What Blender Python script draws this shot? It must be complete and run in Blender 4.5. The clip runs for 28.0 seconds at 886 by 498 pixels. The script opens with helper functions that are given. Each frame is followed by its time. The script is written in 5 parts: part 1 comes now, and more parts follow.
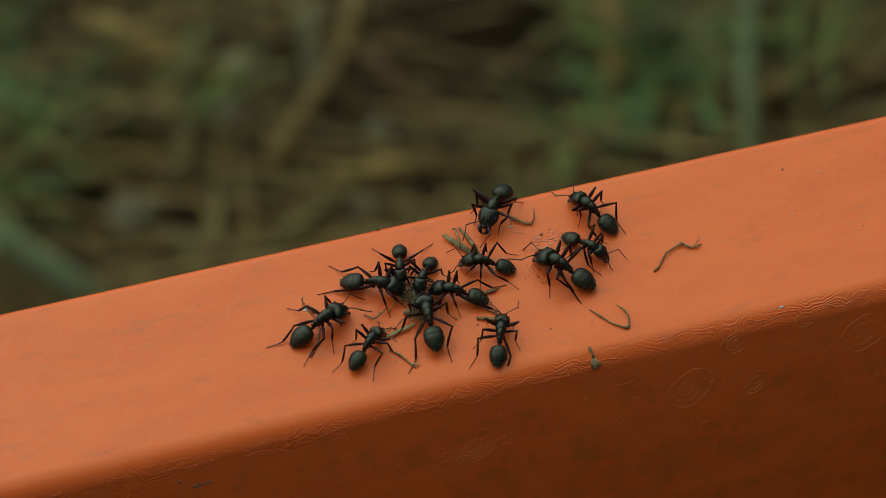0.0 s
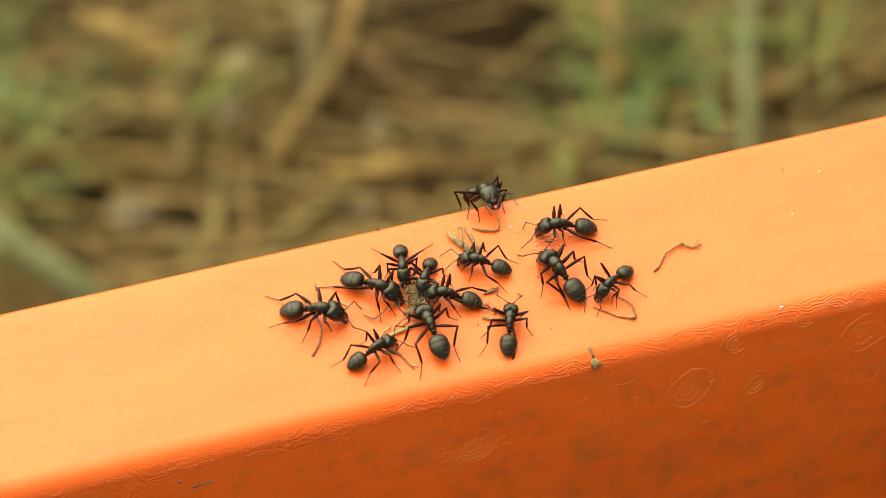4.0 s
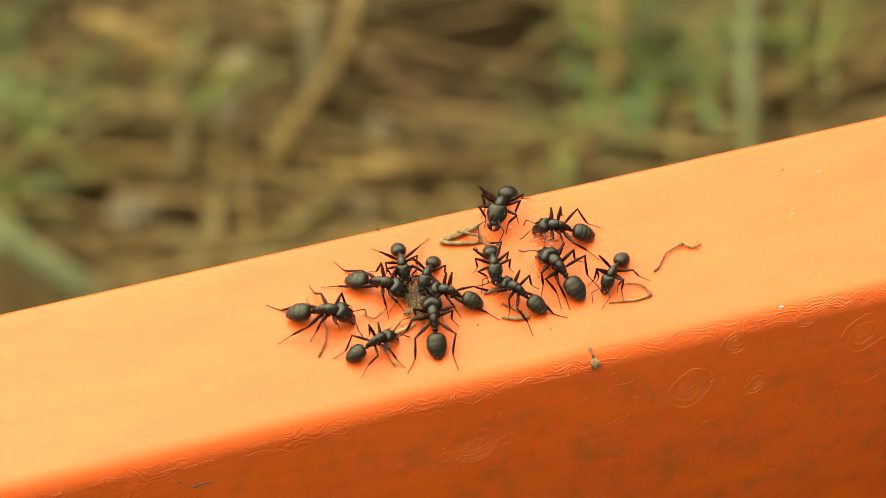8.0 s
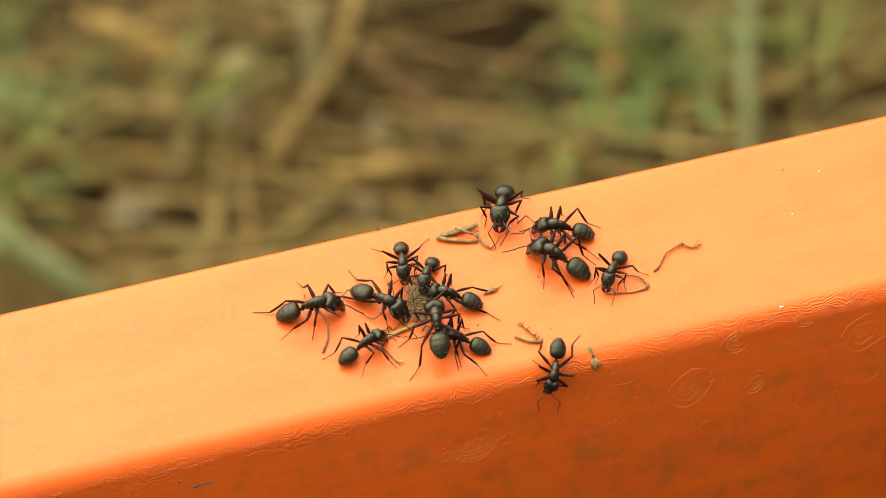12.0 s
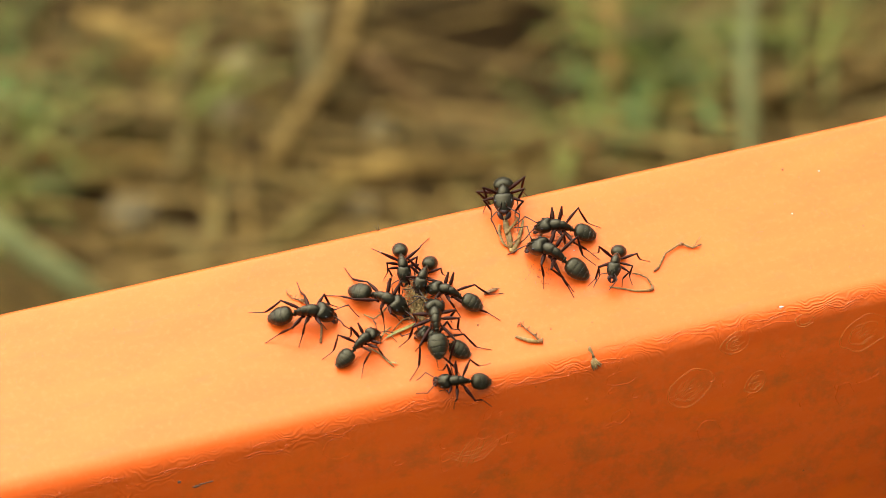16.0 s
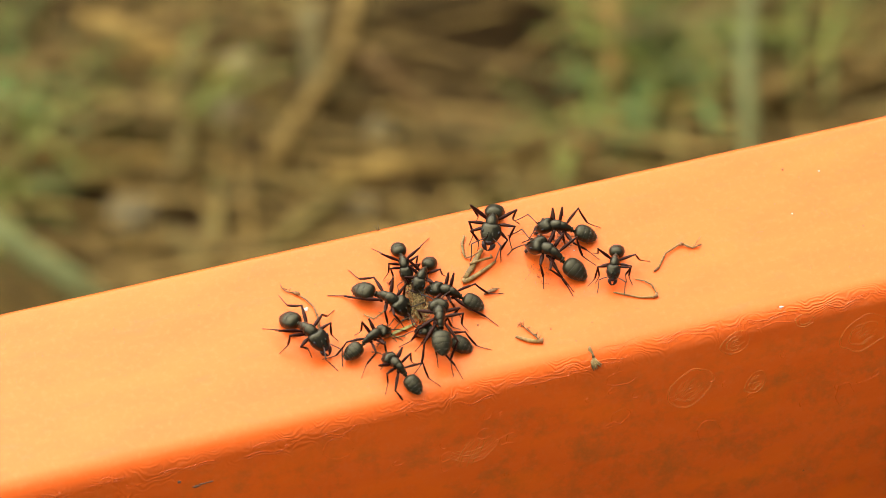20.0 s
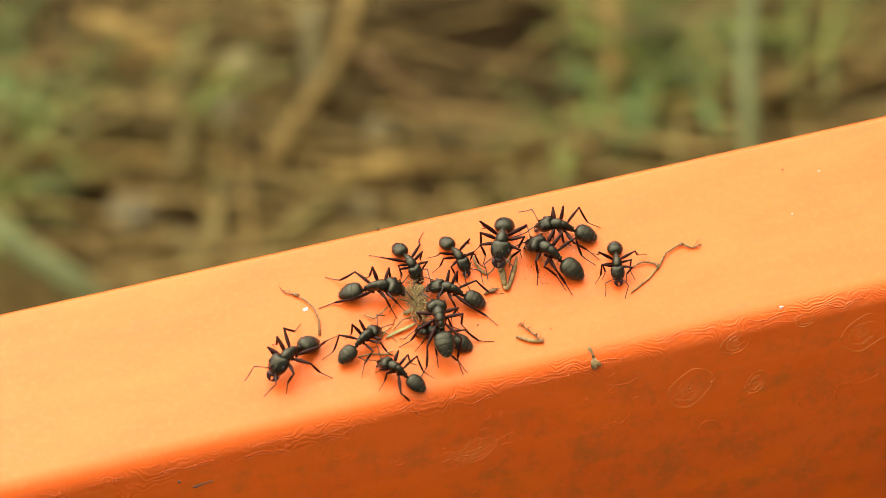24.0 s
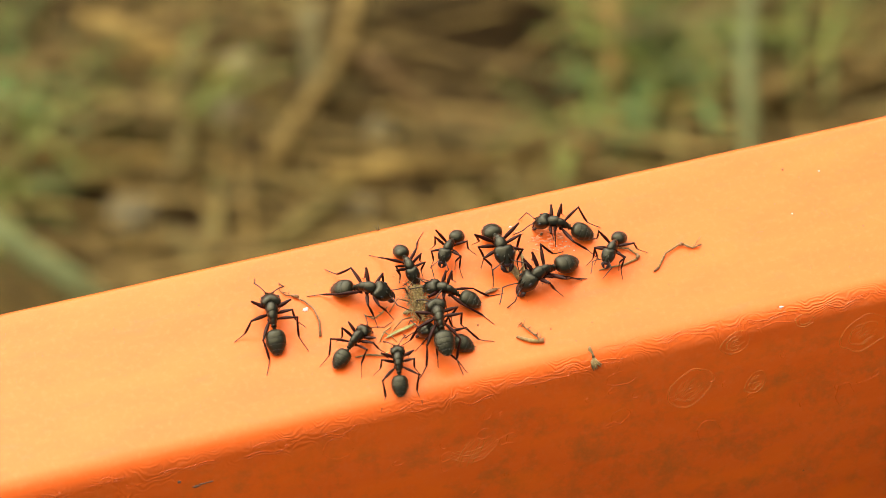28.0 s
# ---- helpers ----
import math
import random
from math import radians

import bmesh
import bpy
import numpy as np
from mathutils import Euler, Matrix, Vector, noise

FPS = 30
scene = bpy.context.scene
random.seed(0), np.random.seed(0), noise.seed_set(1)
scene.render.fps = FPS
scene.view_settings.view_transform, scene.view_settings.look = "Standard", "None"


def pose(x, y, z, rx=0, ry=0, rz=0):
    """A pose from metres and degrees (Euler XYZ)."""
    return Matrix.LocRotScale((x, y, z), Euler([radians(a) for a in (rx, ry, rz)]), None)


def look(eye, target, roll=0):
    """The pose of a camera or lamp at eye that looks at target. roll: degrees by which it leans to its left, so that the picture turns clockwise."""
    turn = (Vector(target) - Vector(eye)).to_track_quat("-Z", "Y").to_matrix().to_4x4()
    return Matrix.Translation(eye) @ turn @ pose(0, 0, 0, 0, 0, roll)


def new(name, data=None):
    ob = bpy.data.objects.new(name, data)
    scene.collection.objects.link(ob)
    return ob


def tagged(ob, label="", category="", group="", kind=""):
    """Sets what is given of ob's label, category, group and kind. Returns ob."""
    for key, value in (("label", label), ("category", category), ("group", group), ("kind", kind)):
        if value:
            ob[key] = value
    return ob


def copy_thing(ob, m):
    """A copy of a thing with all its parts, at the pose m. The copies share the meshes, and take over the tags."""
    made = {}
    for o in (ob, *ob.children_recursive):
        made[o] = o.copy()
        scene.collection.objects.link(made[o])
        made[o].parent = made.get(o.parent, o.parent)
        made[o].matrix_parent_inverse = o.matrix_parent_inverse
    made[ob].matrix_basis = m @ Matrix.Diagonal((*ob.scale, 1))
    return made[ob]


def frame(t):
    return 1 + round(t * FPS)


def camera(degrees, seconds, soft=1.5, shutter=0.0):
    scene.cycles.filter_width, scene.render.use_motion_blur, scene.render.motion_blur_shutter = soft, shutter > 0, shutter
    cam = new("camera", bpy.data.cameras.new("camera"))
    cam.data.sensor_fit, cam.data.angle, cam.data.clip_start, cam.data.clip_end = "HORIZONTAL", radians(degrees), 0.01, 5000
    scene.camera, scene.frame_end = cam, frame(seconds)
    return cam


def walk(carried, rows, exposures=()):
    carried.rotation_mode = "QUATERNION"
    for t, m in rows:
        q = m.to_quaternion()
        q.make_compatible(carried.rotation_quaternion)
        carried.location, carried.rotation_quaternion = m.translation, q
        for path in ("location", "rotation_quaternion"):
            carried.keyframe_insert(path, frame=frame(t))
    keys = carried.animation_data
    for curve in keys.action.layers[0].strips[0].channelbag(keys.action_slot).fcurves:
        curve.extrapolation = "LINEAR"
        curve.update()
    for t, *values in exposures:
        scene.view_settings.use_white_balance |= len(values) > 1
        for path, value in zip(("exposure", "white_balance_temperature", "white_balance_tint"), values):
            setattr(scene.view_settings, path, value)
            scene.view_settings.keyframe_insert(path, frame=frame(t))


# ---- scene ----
# Black ants on the painted top of an orange rail, over dry grass. The rail runs along x; its top is 0.40 m above the ground.
MM = 0.001
TOP = 0.40

# ---- camera ----
EYE = (-0.06298, -0.22866, 0.73872)
AIM = (0.0, 0.0, TOP)
cam = camera(15.0, 28.0, soft=0.7)
cam.data.dof.use_dof = True
cam.data.dof.focus_distance = 0.411
cam.data.dof.aperture_fstop = 22.0
walk(cam, [(0.0, look(EYE, AIM)), (28.0, look(EYE, AIM))],
     exposures=[(0.0, -1.68, 5000, -8), (0.2, -1.02, 5800, -2), (0.5, -0.30, 6300, 6), (0.8, 0.12, 6500, 10), (28.0, 0.12, 6500, 10)])

# ---- light: bright overcast ----
SUN_ELEVATION, SUN_TURN = radians(51), radians(-25)
world = bpy.data.worlds.new("overcast_sky")
scene.world = world
world.use_nodes = True
wn = world.node_tree.nodes
sky = wn.new("ShaderNodeTexSky")
sky.sky_type = "NISHITA"
sky.sun_disc = False
sky.sun_elevation, sky.sun_rotation = SUN_ELEVATION, SUN_TURN
sky.dust_density = 6.0
pale = wn.new("ShaderNodeHueSaturation")
pale.inputs["Saturation"].default_value = 0.05
world.node_tree.links.new(sky.outputs["Color"], pale.inputs["Color"])
world.node_tree.links.new(pale.outputs["Color"], wn["Background"].inputs["Color"])
wn["Background"].inputs["Strength"].default_value = 0.12
sun = new("sun", bpy.data.lights.new("sun", "SUN"))
sun.data.energy, sun.data.angle, sun.data.color = 5.7, radians(118), (1.0, 0.945, 0.81)
sun.matrix_basis = look((math.sin(SUN_TURN) * math.cos(SUN_ELEVATION), math.cos(SUN_TURN) * math.cos(SUN_ELEVATION), math.sin(SUN_ELEVATION)), (0, 0, 0))


# ---- materials ----
def material(name):
    m = bpy.data.materials.new(name)
    m.use_nodes = True
    return m, m.node_tree.nodes, m.node_tree.links, m.node_tree.nodes["Principled BSDF"]


def ramp(nodes, stops):
    r = nodes.new("ShaderNodeValToRGB")
    while len(r.color_ramp.elements) < len(stops):
        r.color_ramp.elements.new(0.5)
    for e, (p, c) in zip(r.color_ramp.elements, stops):
        e.position, e.color = p, (*c, 1)
    return r


def noise_tex(nodes, links, scale, detail=4.0, vector=None, rough=0.55):
    n = nodes.new("ShaderNodeTexNoise")
    n.inputs["Scale"].default_value, n.inputs["Detail"].default_value, n.inputs["Roughness"].default_value = scale, detail, rough
    if vector is not None:
        links.new(vector, n.inputs["Vector"])
    return n


def bump(nodes, links, height, strength, distance, normal=None):
    b = nodes.new("ShaderNodeBump")
    b.inputs["Strength"].default_value, b.inputs["Distance"].default_value = strength, distance
    links.new(height, b.inputs["Height"])
    if normal is not None:
        links.new(normal, b.inputs["Normal"])
    return b


def surface(name, low, high, scale, rough=0.6, relief=0.3, depth=0.0001, specular=0.5, fine=4.0, vary=0.0, metal=0.0, sheen=0.0, space="Object", gloss=(1.0, 1.0, 1.0)):
    """Two-scale mottled surface between two colours, with fine relief."""
    m, nodes, links, p = material(name)
    at = nodes.new("ShaderNodeTexCoord").outputs[space]
    big, small = noise_tex(nodes, links, scale, 3, at), noise_tex(nodes, links, scale * fine, 5, at)
    mix = nodes.new("ShaderNodeMath")
    mix.operation = "MULTIPLY_ADD"
    mix.inputs[1].default_value = 0.5
    half = nodes.new("ShaderNodeMath")
    half.operation = "MULTIPLY"
    half.inputs[1].default_value = 0.5
    links.new(small.outputs["Fac"], half.inputs[0])
    links.new(big.outputs["Fac"], mix.inputs[0])
    links.new(half.outputs[0], mix.inputs[2])
    r = ramp(nodes, [(0.36, low), (0.64, high)])
    links.new(mix.outputs[0], r.inputs["Fac"])
    colour = r.outputs["Color"]
    if vary:
        info = nodes.new("ShaderNodeNewGeometry").outputs["Random Per Island"]
        hsv = nodes.new("ShaderNodeHueSaturation")
        mr = nodes.new("ShaderNodeMapRange")
        mr.inputs["To Min"].default_value, mr.inputs["To Max"].default_value = 1 - vary, 1 + vary
        links.new(info, mr.inputs["Value"])
        links.new(mr.outputs["Result"], hsv.inputs["Value"])
        links.new(colour, hsv.inputs["Color"])
        colour = hsv.outputs["Color"]
    links.new(colour, p.inputs["Base Color"])
    b = bump(nodes, links, small.outputs["Fac"], relief, depth)
    links.new(b.outputs["Normal"], p.inputs["Normal"])
    p.inputs["Roughness"].default_value, p.inputs["Specular IOR Level"].default_value, p.inputs["Metallic"].default_value = rough, specular, metal
    p.inputs["Specular Tint"].default_value = (*gloss, 1)
    if sheen:
        p.inputs["Sheen Weight"].default_value, p.inputs["Sheen Roughness"].default_value = sheen, 0.4
    return m


def paint_material():
    m, nodes, links, p = material("orange_paint")
    at = nodes.new("ShaderNodeTexCoord").outputs["Object"]
    long = nodes.new("ShaderNodeMapping")
    long.inputs["Scale"].default_value = (0.35, 1.0, 1.0)
    links.new(at, long.inputs["Vector"])
    along = long.outputs["Vector"]
    cloud, grain, fine = noise_tex(nodes, links, 70, 4, at), noise_tex(nodes, links, 240, 7, at), noise_tex(nodes, links, 2600, 4, at)
    streak = noise_tex(nodes, links, 160, 5, along, 0.6)
    tone = ramp(nodes, [(0.30, (0.80, 0.110, 0.006)), (0.52, (0.86, 0.128, 0.009)), (0.74, (0.90, 0.144, 0.013))])
    links.new(streak.outputs["Fac"], tone.inputs["Fac"])
    # worn greyish patches and dark specks
    wear = ramp(nodes, [(0.56, (0, 0, 0)), (0.78, (0.45, 0.45, 0.45))])
    links.new(noise_tex(nodes, links, 420, 7, along, 0.62).outputs["Fac"], wear.inputs["Fac"])
    dull = nodes.new("ShaderNodeMixRGB")
    dull.inputs["Color2"].default_value = (0.40, 0.098, 0.030, 1)
    links.new(wear.outputs["Color"], dull.inputs["Fac"])
    links.new(tone.outputs["Color"], dull.inputs["Color1"])
    speck = nodes.new("ShaderNodeTexVoronoi")
    speck.inputs["Scale"].default_value = 330
    links.new(at, speck.inputs["Vector"])
    dot = ramp(nodes, [(0.025, (0.9, 0.9, 0.9)), (0.05, (0, 0, 0))])
    links.new(speck.outputs["Distance"], dot.inputs["Fac"])
    some = nodes.new("ShaderNodeMath")
    some.operation = "GREATER_THAN"
    some.inputs[1].default_value = 0.78
    sep = nodes.new("ShaderNodeSeparateColor")
    links.new(speck.outputs["Color"], sep.inputs["Color"])
    links.new(sep.outputs["Red"], some.inputs[0])
    both = nodes.new("ShaderNodeMath")
    both.operation = "MULTIPLY"
    links.new(dot.outputs["Color"], both.inputs[0])
    links.new(some.outputs[0], both.inputs[1])
    dirt = nodes.new("ShaderNodeMixRGB")
    dirt.inputs["Color2"].default_value = (0.22, 0.08, 0.03, 1)
    links.new(both.outputs[0], dirt.inputs["Fac"])
    links.new(dull.outputs["Color"], dirt.inputs["Color1"])
    # fine chalky mottling
    chalk = ramp(nodes, [(0.50, (0, 0, 0)), (0.74, (0.13, 0.13, 0.13))])
    links.new(noise_tex(nodes, links, 1100, 6, at, 0.7).outputs["Fac"], chalk.inputs["Fac"])
    pale_paint = nodes.new("ShaderNodeMixRGB")
    pale_paint.inputs["Color2"].default_value = (0.86, 0.34, 0.14, 1)
    links.new(chalk.outputs["Color"], pale_paint.inputs["Fac"])
    links.new(dirt.outputs["Color"], pale_paint.inputs["Color1"])
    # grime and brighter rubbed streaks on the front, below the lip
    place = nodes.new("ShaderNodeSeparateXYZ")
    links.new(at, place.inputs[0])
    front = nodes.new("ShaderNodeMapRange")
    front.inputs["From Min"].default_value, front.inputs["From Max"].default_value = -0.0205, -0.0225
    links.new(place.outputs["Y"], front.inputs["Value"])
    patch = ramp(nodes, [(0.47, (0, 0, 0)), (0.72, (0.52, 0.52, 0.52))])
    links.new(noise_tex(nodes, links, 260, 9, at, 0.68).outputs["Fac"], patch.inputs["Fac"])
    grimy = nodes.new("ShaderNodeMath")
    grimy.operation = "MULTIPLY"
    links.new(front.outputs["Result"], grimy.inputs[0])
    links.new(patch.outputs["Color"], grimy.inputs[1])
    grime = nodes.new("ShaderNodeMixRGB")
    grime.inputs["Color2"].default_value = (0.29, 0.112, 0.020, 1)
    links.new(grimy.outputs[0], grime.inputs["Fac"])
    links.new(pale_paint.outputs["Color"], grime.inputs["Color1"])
    rub = ramp(nodes, [(0.50, (0, 0, 0)), (0.72, (0.8, 0.8, 0.8))])
    links.new(noise_tex(nodes, links, 210, 6, along, 0.6).outputs["Fac"], rub.inputs["Fac"])
    rubbed = nodes.new("ShaderNodeMath")
    rubbed.operation = "MULTIPLY"
    links.new(front.outputs["Result"], rubbed.inputs[0])
    links.new(rub.outputs["Color"], rubbed.inputs[1])
    bright = nodes.new("ShaderNodeMixRGB")
    bright.inputs["Color2"].default_value = (0.98, 0.150, 0.002, 1)
    links.new(rubbed.outputs[0], bright.inputs["Fac"])
    links.new(grime.outputs["Color"], bright.inputs["Color1"])
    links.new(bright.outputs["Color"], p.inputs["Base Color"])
    rough = nodes.new("ShaderNodeMapRange")
    rough.inputs["To Min"].default_value, rough.inputs["To Max"].default_value = 0.30, 0.48
    links.new(grain.outputs["Fac"], rough.inputs["Value"])
    links.new(rough.outputs["Result"], p.inputs["Roughness"])
    p.inputs["Specular IOR Level"].default_value = 0.76
    p.inputs["Specular Tint"].default_value = (1.0, 0.90, 0.55, 1)
    b1 = bump(nodes, links, cloud.outputs["Fac"], 0.25, 0.0003)
    b2 = bump(nodes, links, grain.outputs["Fac"], 0.25, 0.00012, b1.outputs["Normal"])
    b3 = bump(nodes, links, fine.outputs["Fac"], 0.18, 0.00003, b2.outputs["Normal"])
    # wrinkled bands of thick paint along the front edge
    xyz = nodes.new("ShaderNodeSeparateXYZ")
    links.new(at, xyz.inputs[0])
    warp = noise_tex(nodes, links, 300, 2, at, 0.4)
    def math_node(op, a, b=None, c=None):
        n = nodes.new("ShaderNodeMath")
        n.operation = op
        for slot, v in zip(n.inputs, (a, b, c)):
            if isinstance(v, (int, float)):
                slot.default_value = v
            elif v is not None:
                links.new(v, slot)
        return n.outputs[0]
    phase = math_node("ADD", math_node("MULTIPLY", xyz.outputs["Y"], 13500.0), math_node("MULTIPLY", warp.outputs["Fac"], 70.0))
    wave = math_node("SINE", phase)
    near = math_node("SMOOTH_MIN", math_node("DIVIDE", math_node("SUBTRACT", 0.0012, math_node("ABSOLUTE", math_node("SUBTRACT", math_node("ADD", xyz.outputs["Y"], 0.0204), math_node("MULTIPLY", xyz.outputs["X"], 0.015)))), 0.0008), 1.0, 0.2)
    near = math_node("MAXIMUM", near, 0.0)
    patchy = nodes.new("ShaderNodeMapRange")
    patchy.inputs["From Min"].default_value, patchy.inputs["From Max"].default_value = 0.32, 0.55
    links.new(noise_tex(nodes, links, 150, 3, at).outputs["Fac"], patchy.inputs["Value"])
    ripple = math_node("MULTIPLY", math_node("MULTIPLY", wave, near), patchy.outputs["Result"])
    b4 = bump(nodes, links, ripple, 1.0, 0.000024, b3.outputs["Normal"])
    links.new(b4.outputs["Normal"], p.inputs["Normal"])
    return m


PAINT = paint_material()
BLISTER = surface("glossy_paint_ridge", (0.66, 0.105, 0.006), (0.84, 0.150, 0.012), 300, rough=0.18, relief=0.2, depth=0.00002, specular=0.8, gloss=(1.0, 0.93, 0.72))
# paler tan for the main ridges: their highlights are put into the base colour
HIGHLIT_RIDGE = surface("highlit_paint_ridge", (0.62, 0.15, 0.012), (0.76, 0.28, 0.06), 700, rough=0.22, relief=0.3, depth=0.00002, specular=0.8, gloss=(1.0, 0.93, 0.72))
SHELL = surface("black_chitin", (0.0017, 0.0014, 0.0008), (0.0074, 0.0064, 0.0034), 800, rough=0.31, relief=0.7, depth=0.00003, specular=0.64, fine=11, gloss=(1.0, 0.92, 0.60))
GASTER = surface("downy_black_chitin", (0.0032, 0.0030, 0.0014), (0.0125, 0.0116, 0.0054), 700, rough=0.35, relief=0.8, depth=0.00003, specular=0.60, fine=16, gloss=(1.0, 0.93, 0.60))
LIMB = surface("dark_brown_chitin", (0.0060, 0.0011, 0.0009), (0.030, 0.0056, 0.0038), 900, rough=0.32, specular=0.24, relief=0.3, depth=0.00003, gloss=(1.0, 0.66, 0.54))
TARSUS = surface("brown_foot_chitin", (0.022, 0.0070, 0.0040), (0.075, 0.028, 0.015), 900, rough=0.45, specular=0.35, relief=0.3, depth=0.00002)
FEELER = surface("brown_antenna", (0.014, 0.0060, 0.0032), (0.050, 0.022, 0.010), 900, rough=0.45, relief=0.2, depth=0.00002)
JAW = surface("red_brown_jaw", (0.010, 0.0026, 0.0018), (0.030, 0.0080, 0.0050), 900, rough=0.35, relief=0.2, depth=0.00002)
EYE_BLACK = surface("eye_black", (0.004, 0.004, 0.004), (0.010, 0.010, 0.009), 2000, rough=0.45, relief=0.2, depth=0.00001)
HAIR = surface("pale_bristle", (0.10, 0.084, 0.046), (0.22, 0.18, 0.105), 900, rough=0.6)
RIM = surface("plate_rim", (0.020, 0.018, 0.009), (0.055, 0.048, 0.026), 900, rough=0.5)
STRAW = surface("dry_straw", (0.13, 0.075, 0.020), (0.38, 0.245, 0.075), 700, rough=0.6, relief=0.6, depth=0.0001)
BROWN = surface("dry_brown_husk", (0.11, 0.048, 0.014), (0.36, 0.19, 0.065), 900, rough=0.6, relief=0.5, depth=0.00006)
HUSK = surface("pale_prey_husk", (0.17, 0.105, 0.030), (0.56, 0.40, 0.15), 600, rough=0.7, relief=0.8, depth=0.00015, vary=0.45)
GREENISH = surface("yellow_green_strip", (0.26, 0.24, 0.06), (0.46, 0.42, 0.15), 500, rough=0.6, relief=0.4, depth=0.00006)
GREY_FLAKE = surface("grey_brown_flake", (0.13, 0.075, 0.022), (0.40, 0.27, 0.10), 800, rough=0.8, relief=0.6, depth=0.00008)
PINK = surface("dried_pink_residue", (0.74, 0.190, 0.055), (0.82, 0.300, 0.130), 900, rough=0.32, relief=0.7, depth=0.00008, specular=0.4)
RUST = surface("rusty_streak", (0.20, 0.045, 0.010), (0.38, 0.095, 0.025), 700, rough=0.5, relief=0.5, depth=0.00008)
CHALK = surface("white_speck", (0.50, 0.47, 0.42), (0.66, 0.63, 0.58), 900, rough=0.7)
SCRATCH = surface("scratch_dirt", (0.20, 0.060, 0.045), (0.40, 0.130, 0.085), 900, rough=0.6)
SOIL = surface("garden_soil", (0.020, 0.0118, 0.0038), (0.076, 0.046, 0.0155), 30, rough=0.95, relief=0.8, depth=0.006, specular=0.08, fine=5)
DRY = surface("dry_grass", (0.094, 0.057, 0.0125), (0.258, 0.172, 0.046), 40, rough=0.75, specular=0.2, relief=0.2, depth=0.0006, vary=0.5)
GREYGREEN = surface("grey_green_blade", (0.105, 0.088, 0.032), (0.190, 0.160, 0.066), 40, rough=0.7, specular=0.2, relief=0.2, depth=0.0005)
OCHRE = surface("ochre_stalk", (0.150, 0.092, 0.018), (0.300, 0.196, 0.050), 40, rough=0.75, specular=0.2, relief=0.2, depth=0.0006, vary=0.2)
UMBER = surface("brown_stalk", (0.080, 0.047, 0.014), (0.165, 0.102, 0.034), 40, rough=0.8, specular=0.15, relief=0.2, depth=0.0006, vary=0.2)
MINT = surface("mint_green_blade", (0.075, 0.122, 0.024), (0.152, 0.222, 0.056), 40, rough=0.6, specular=0.25, relief=0.2, depth=0.0005, vary=0.25)
GREEN = surface("green_grass", (0.062, 0.072, 0.010), (0.158, 0.166, 0.030), 40, rough=0.6, specular=0.2, relief=0.2, depth=0.0006, vary=0.35)
BLUEGREEN = surface("pale_green_blade", (0.130, 0.150, 0.050), (0.225, 0.245, 0.095), 40, rough=0.6, specular=0.25, relief=0.2, depth=0.0005)
LITTER = surface("dead_leaf", (0.10, 0.075, 0.028), (0.22, 0.165, 0.07), 60, rough=0.8, relief=0.5, depth=0.001, vary=0.3)
PEBBLE = surface("pale_stone", (0.15, 0.122, 0.060), (0.27, 0.225, 0.120), 60, rough=0.9, relief=0.6, depth=0.001, specular=0.2)


# ---- mesh tools ----
def part(name, bm, mat, parent=None, label="", smooth=True):
    me = bpy.data.meshes.new(name)
    bm.normal_update()
    bm.to_mesh(me)
    bm.free()
    me.materials.append(mat)
    if smooth:
        for p in me.polygons:
            p.use_smooth = True
    ob = new(name, me)
    ob.parent = parent
    return tagged(ob, label)


def empty(name):
    ob = new(name)
    ob.empty_display_size = 0.002
    return ob


def blob(bm, centre, radii, u=20, v=12, shape=None, turn=None):
    """A closed ovoid; shape(x, y, z) bends the unit ball before it is scaled."""
    c, rings = Vector(centre), []
    for j in range(v + 1):
        a = math.pi * j / v
        ring = []
        for i in range(u if 0 < j < v else 1):
            b = 2 * math.pi * i / u
            q = Vector((-math.cos(a), math.sin(a) * math.cos(b), math.sin(a) * math.sin(b)))
            if shape:
                q = Vector(shape(*q))
            q = Vector((q.x * radii[0], q.y * radii[1], q.z * radii[2]))
            if turn:
                q = turn @ q
            ring.append(bm.verts.new(c + q))
        rings.append(ring)
    for r0, r1 in zip(rings, rings[1:]):
        for i in range(u):
            k = (i + 1) % u
            if len(r0) == 1:
                bm.faces.new((r0[0], r1[k], r1[i]))
            elif len(r1) == 1:
                bm.faces.new((r0[i], r0[k], r1[0]))
            else:
                bm.faces.new((r0[i], r0[k], r1[k], r1[i]))
    return bm


def tube(bm, points, radii, sides=8, flat=1.0):
    """A closed tube along points, with a radius at each; flat squeezes it across."""
    pts = [Vector(p) for p in points]
    rings, up = [], Vector((0.13, 0.21, 0.97))
    for i, p in enumerate(pts):
        way = (pts[min(i + 1, len(pts) - 1)] - pts[max(i - 1, 0)]).normalized()
        side = way.cross(up)
        if side.length < 0.05:
            side = way.cross(Vector((1, 0, 0)))
        side.normalize()
        top = side.cross(way)
        rings.append([bm.verts.new(p + radii[i] * (math.cos(2 * math.pi * k / sides) * side + flat * math.sin(2 * math.pi * k / sides) * top)) for k in range(sides)])
    for r0, r1 in zip(rings, rings[1:]):
        for k in range(sides):
            bm.faces.new((r0[k], r0[(k + 1) % sides], r1[(k + 1) % sides], r1[k]))
    bm.faces.new(rings[0][::-1])
    bm.faces.new(rings[-1])
    return bm


def scaled(points, k=MM):
    return [tuple(c * k for c in p) for p in points]


# ---- the rail ----
BACK_FLAT, BACK_ROUND, FRONT_FLAT, FRONT_ROUND = 4.09 * MM, 1.5 * MM, -18.0 * MM, 3.2 * MM
FRONT_TURN = radians(68)
RAIL_DEEP = 60 * MM


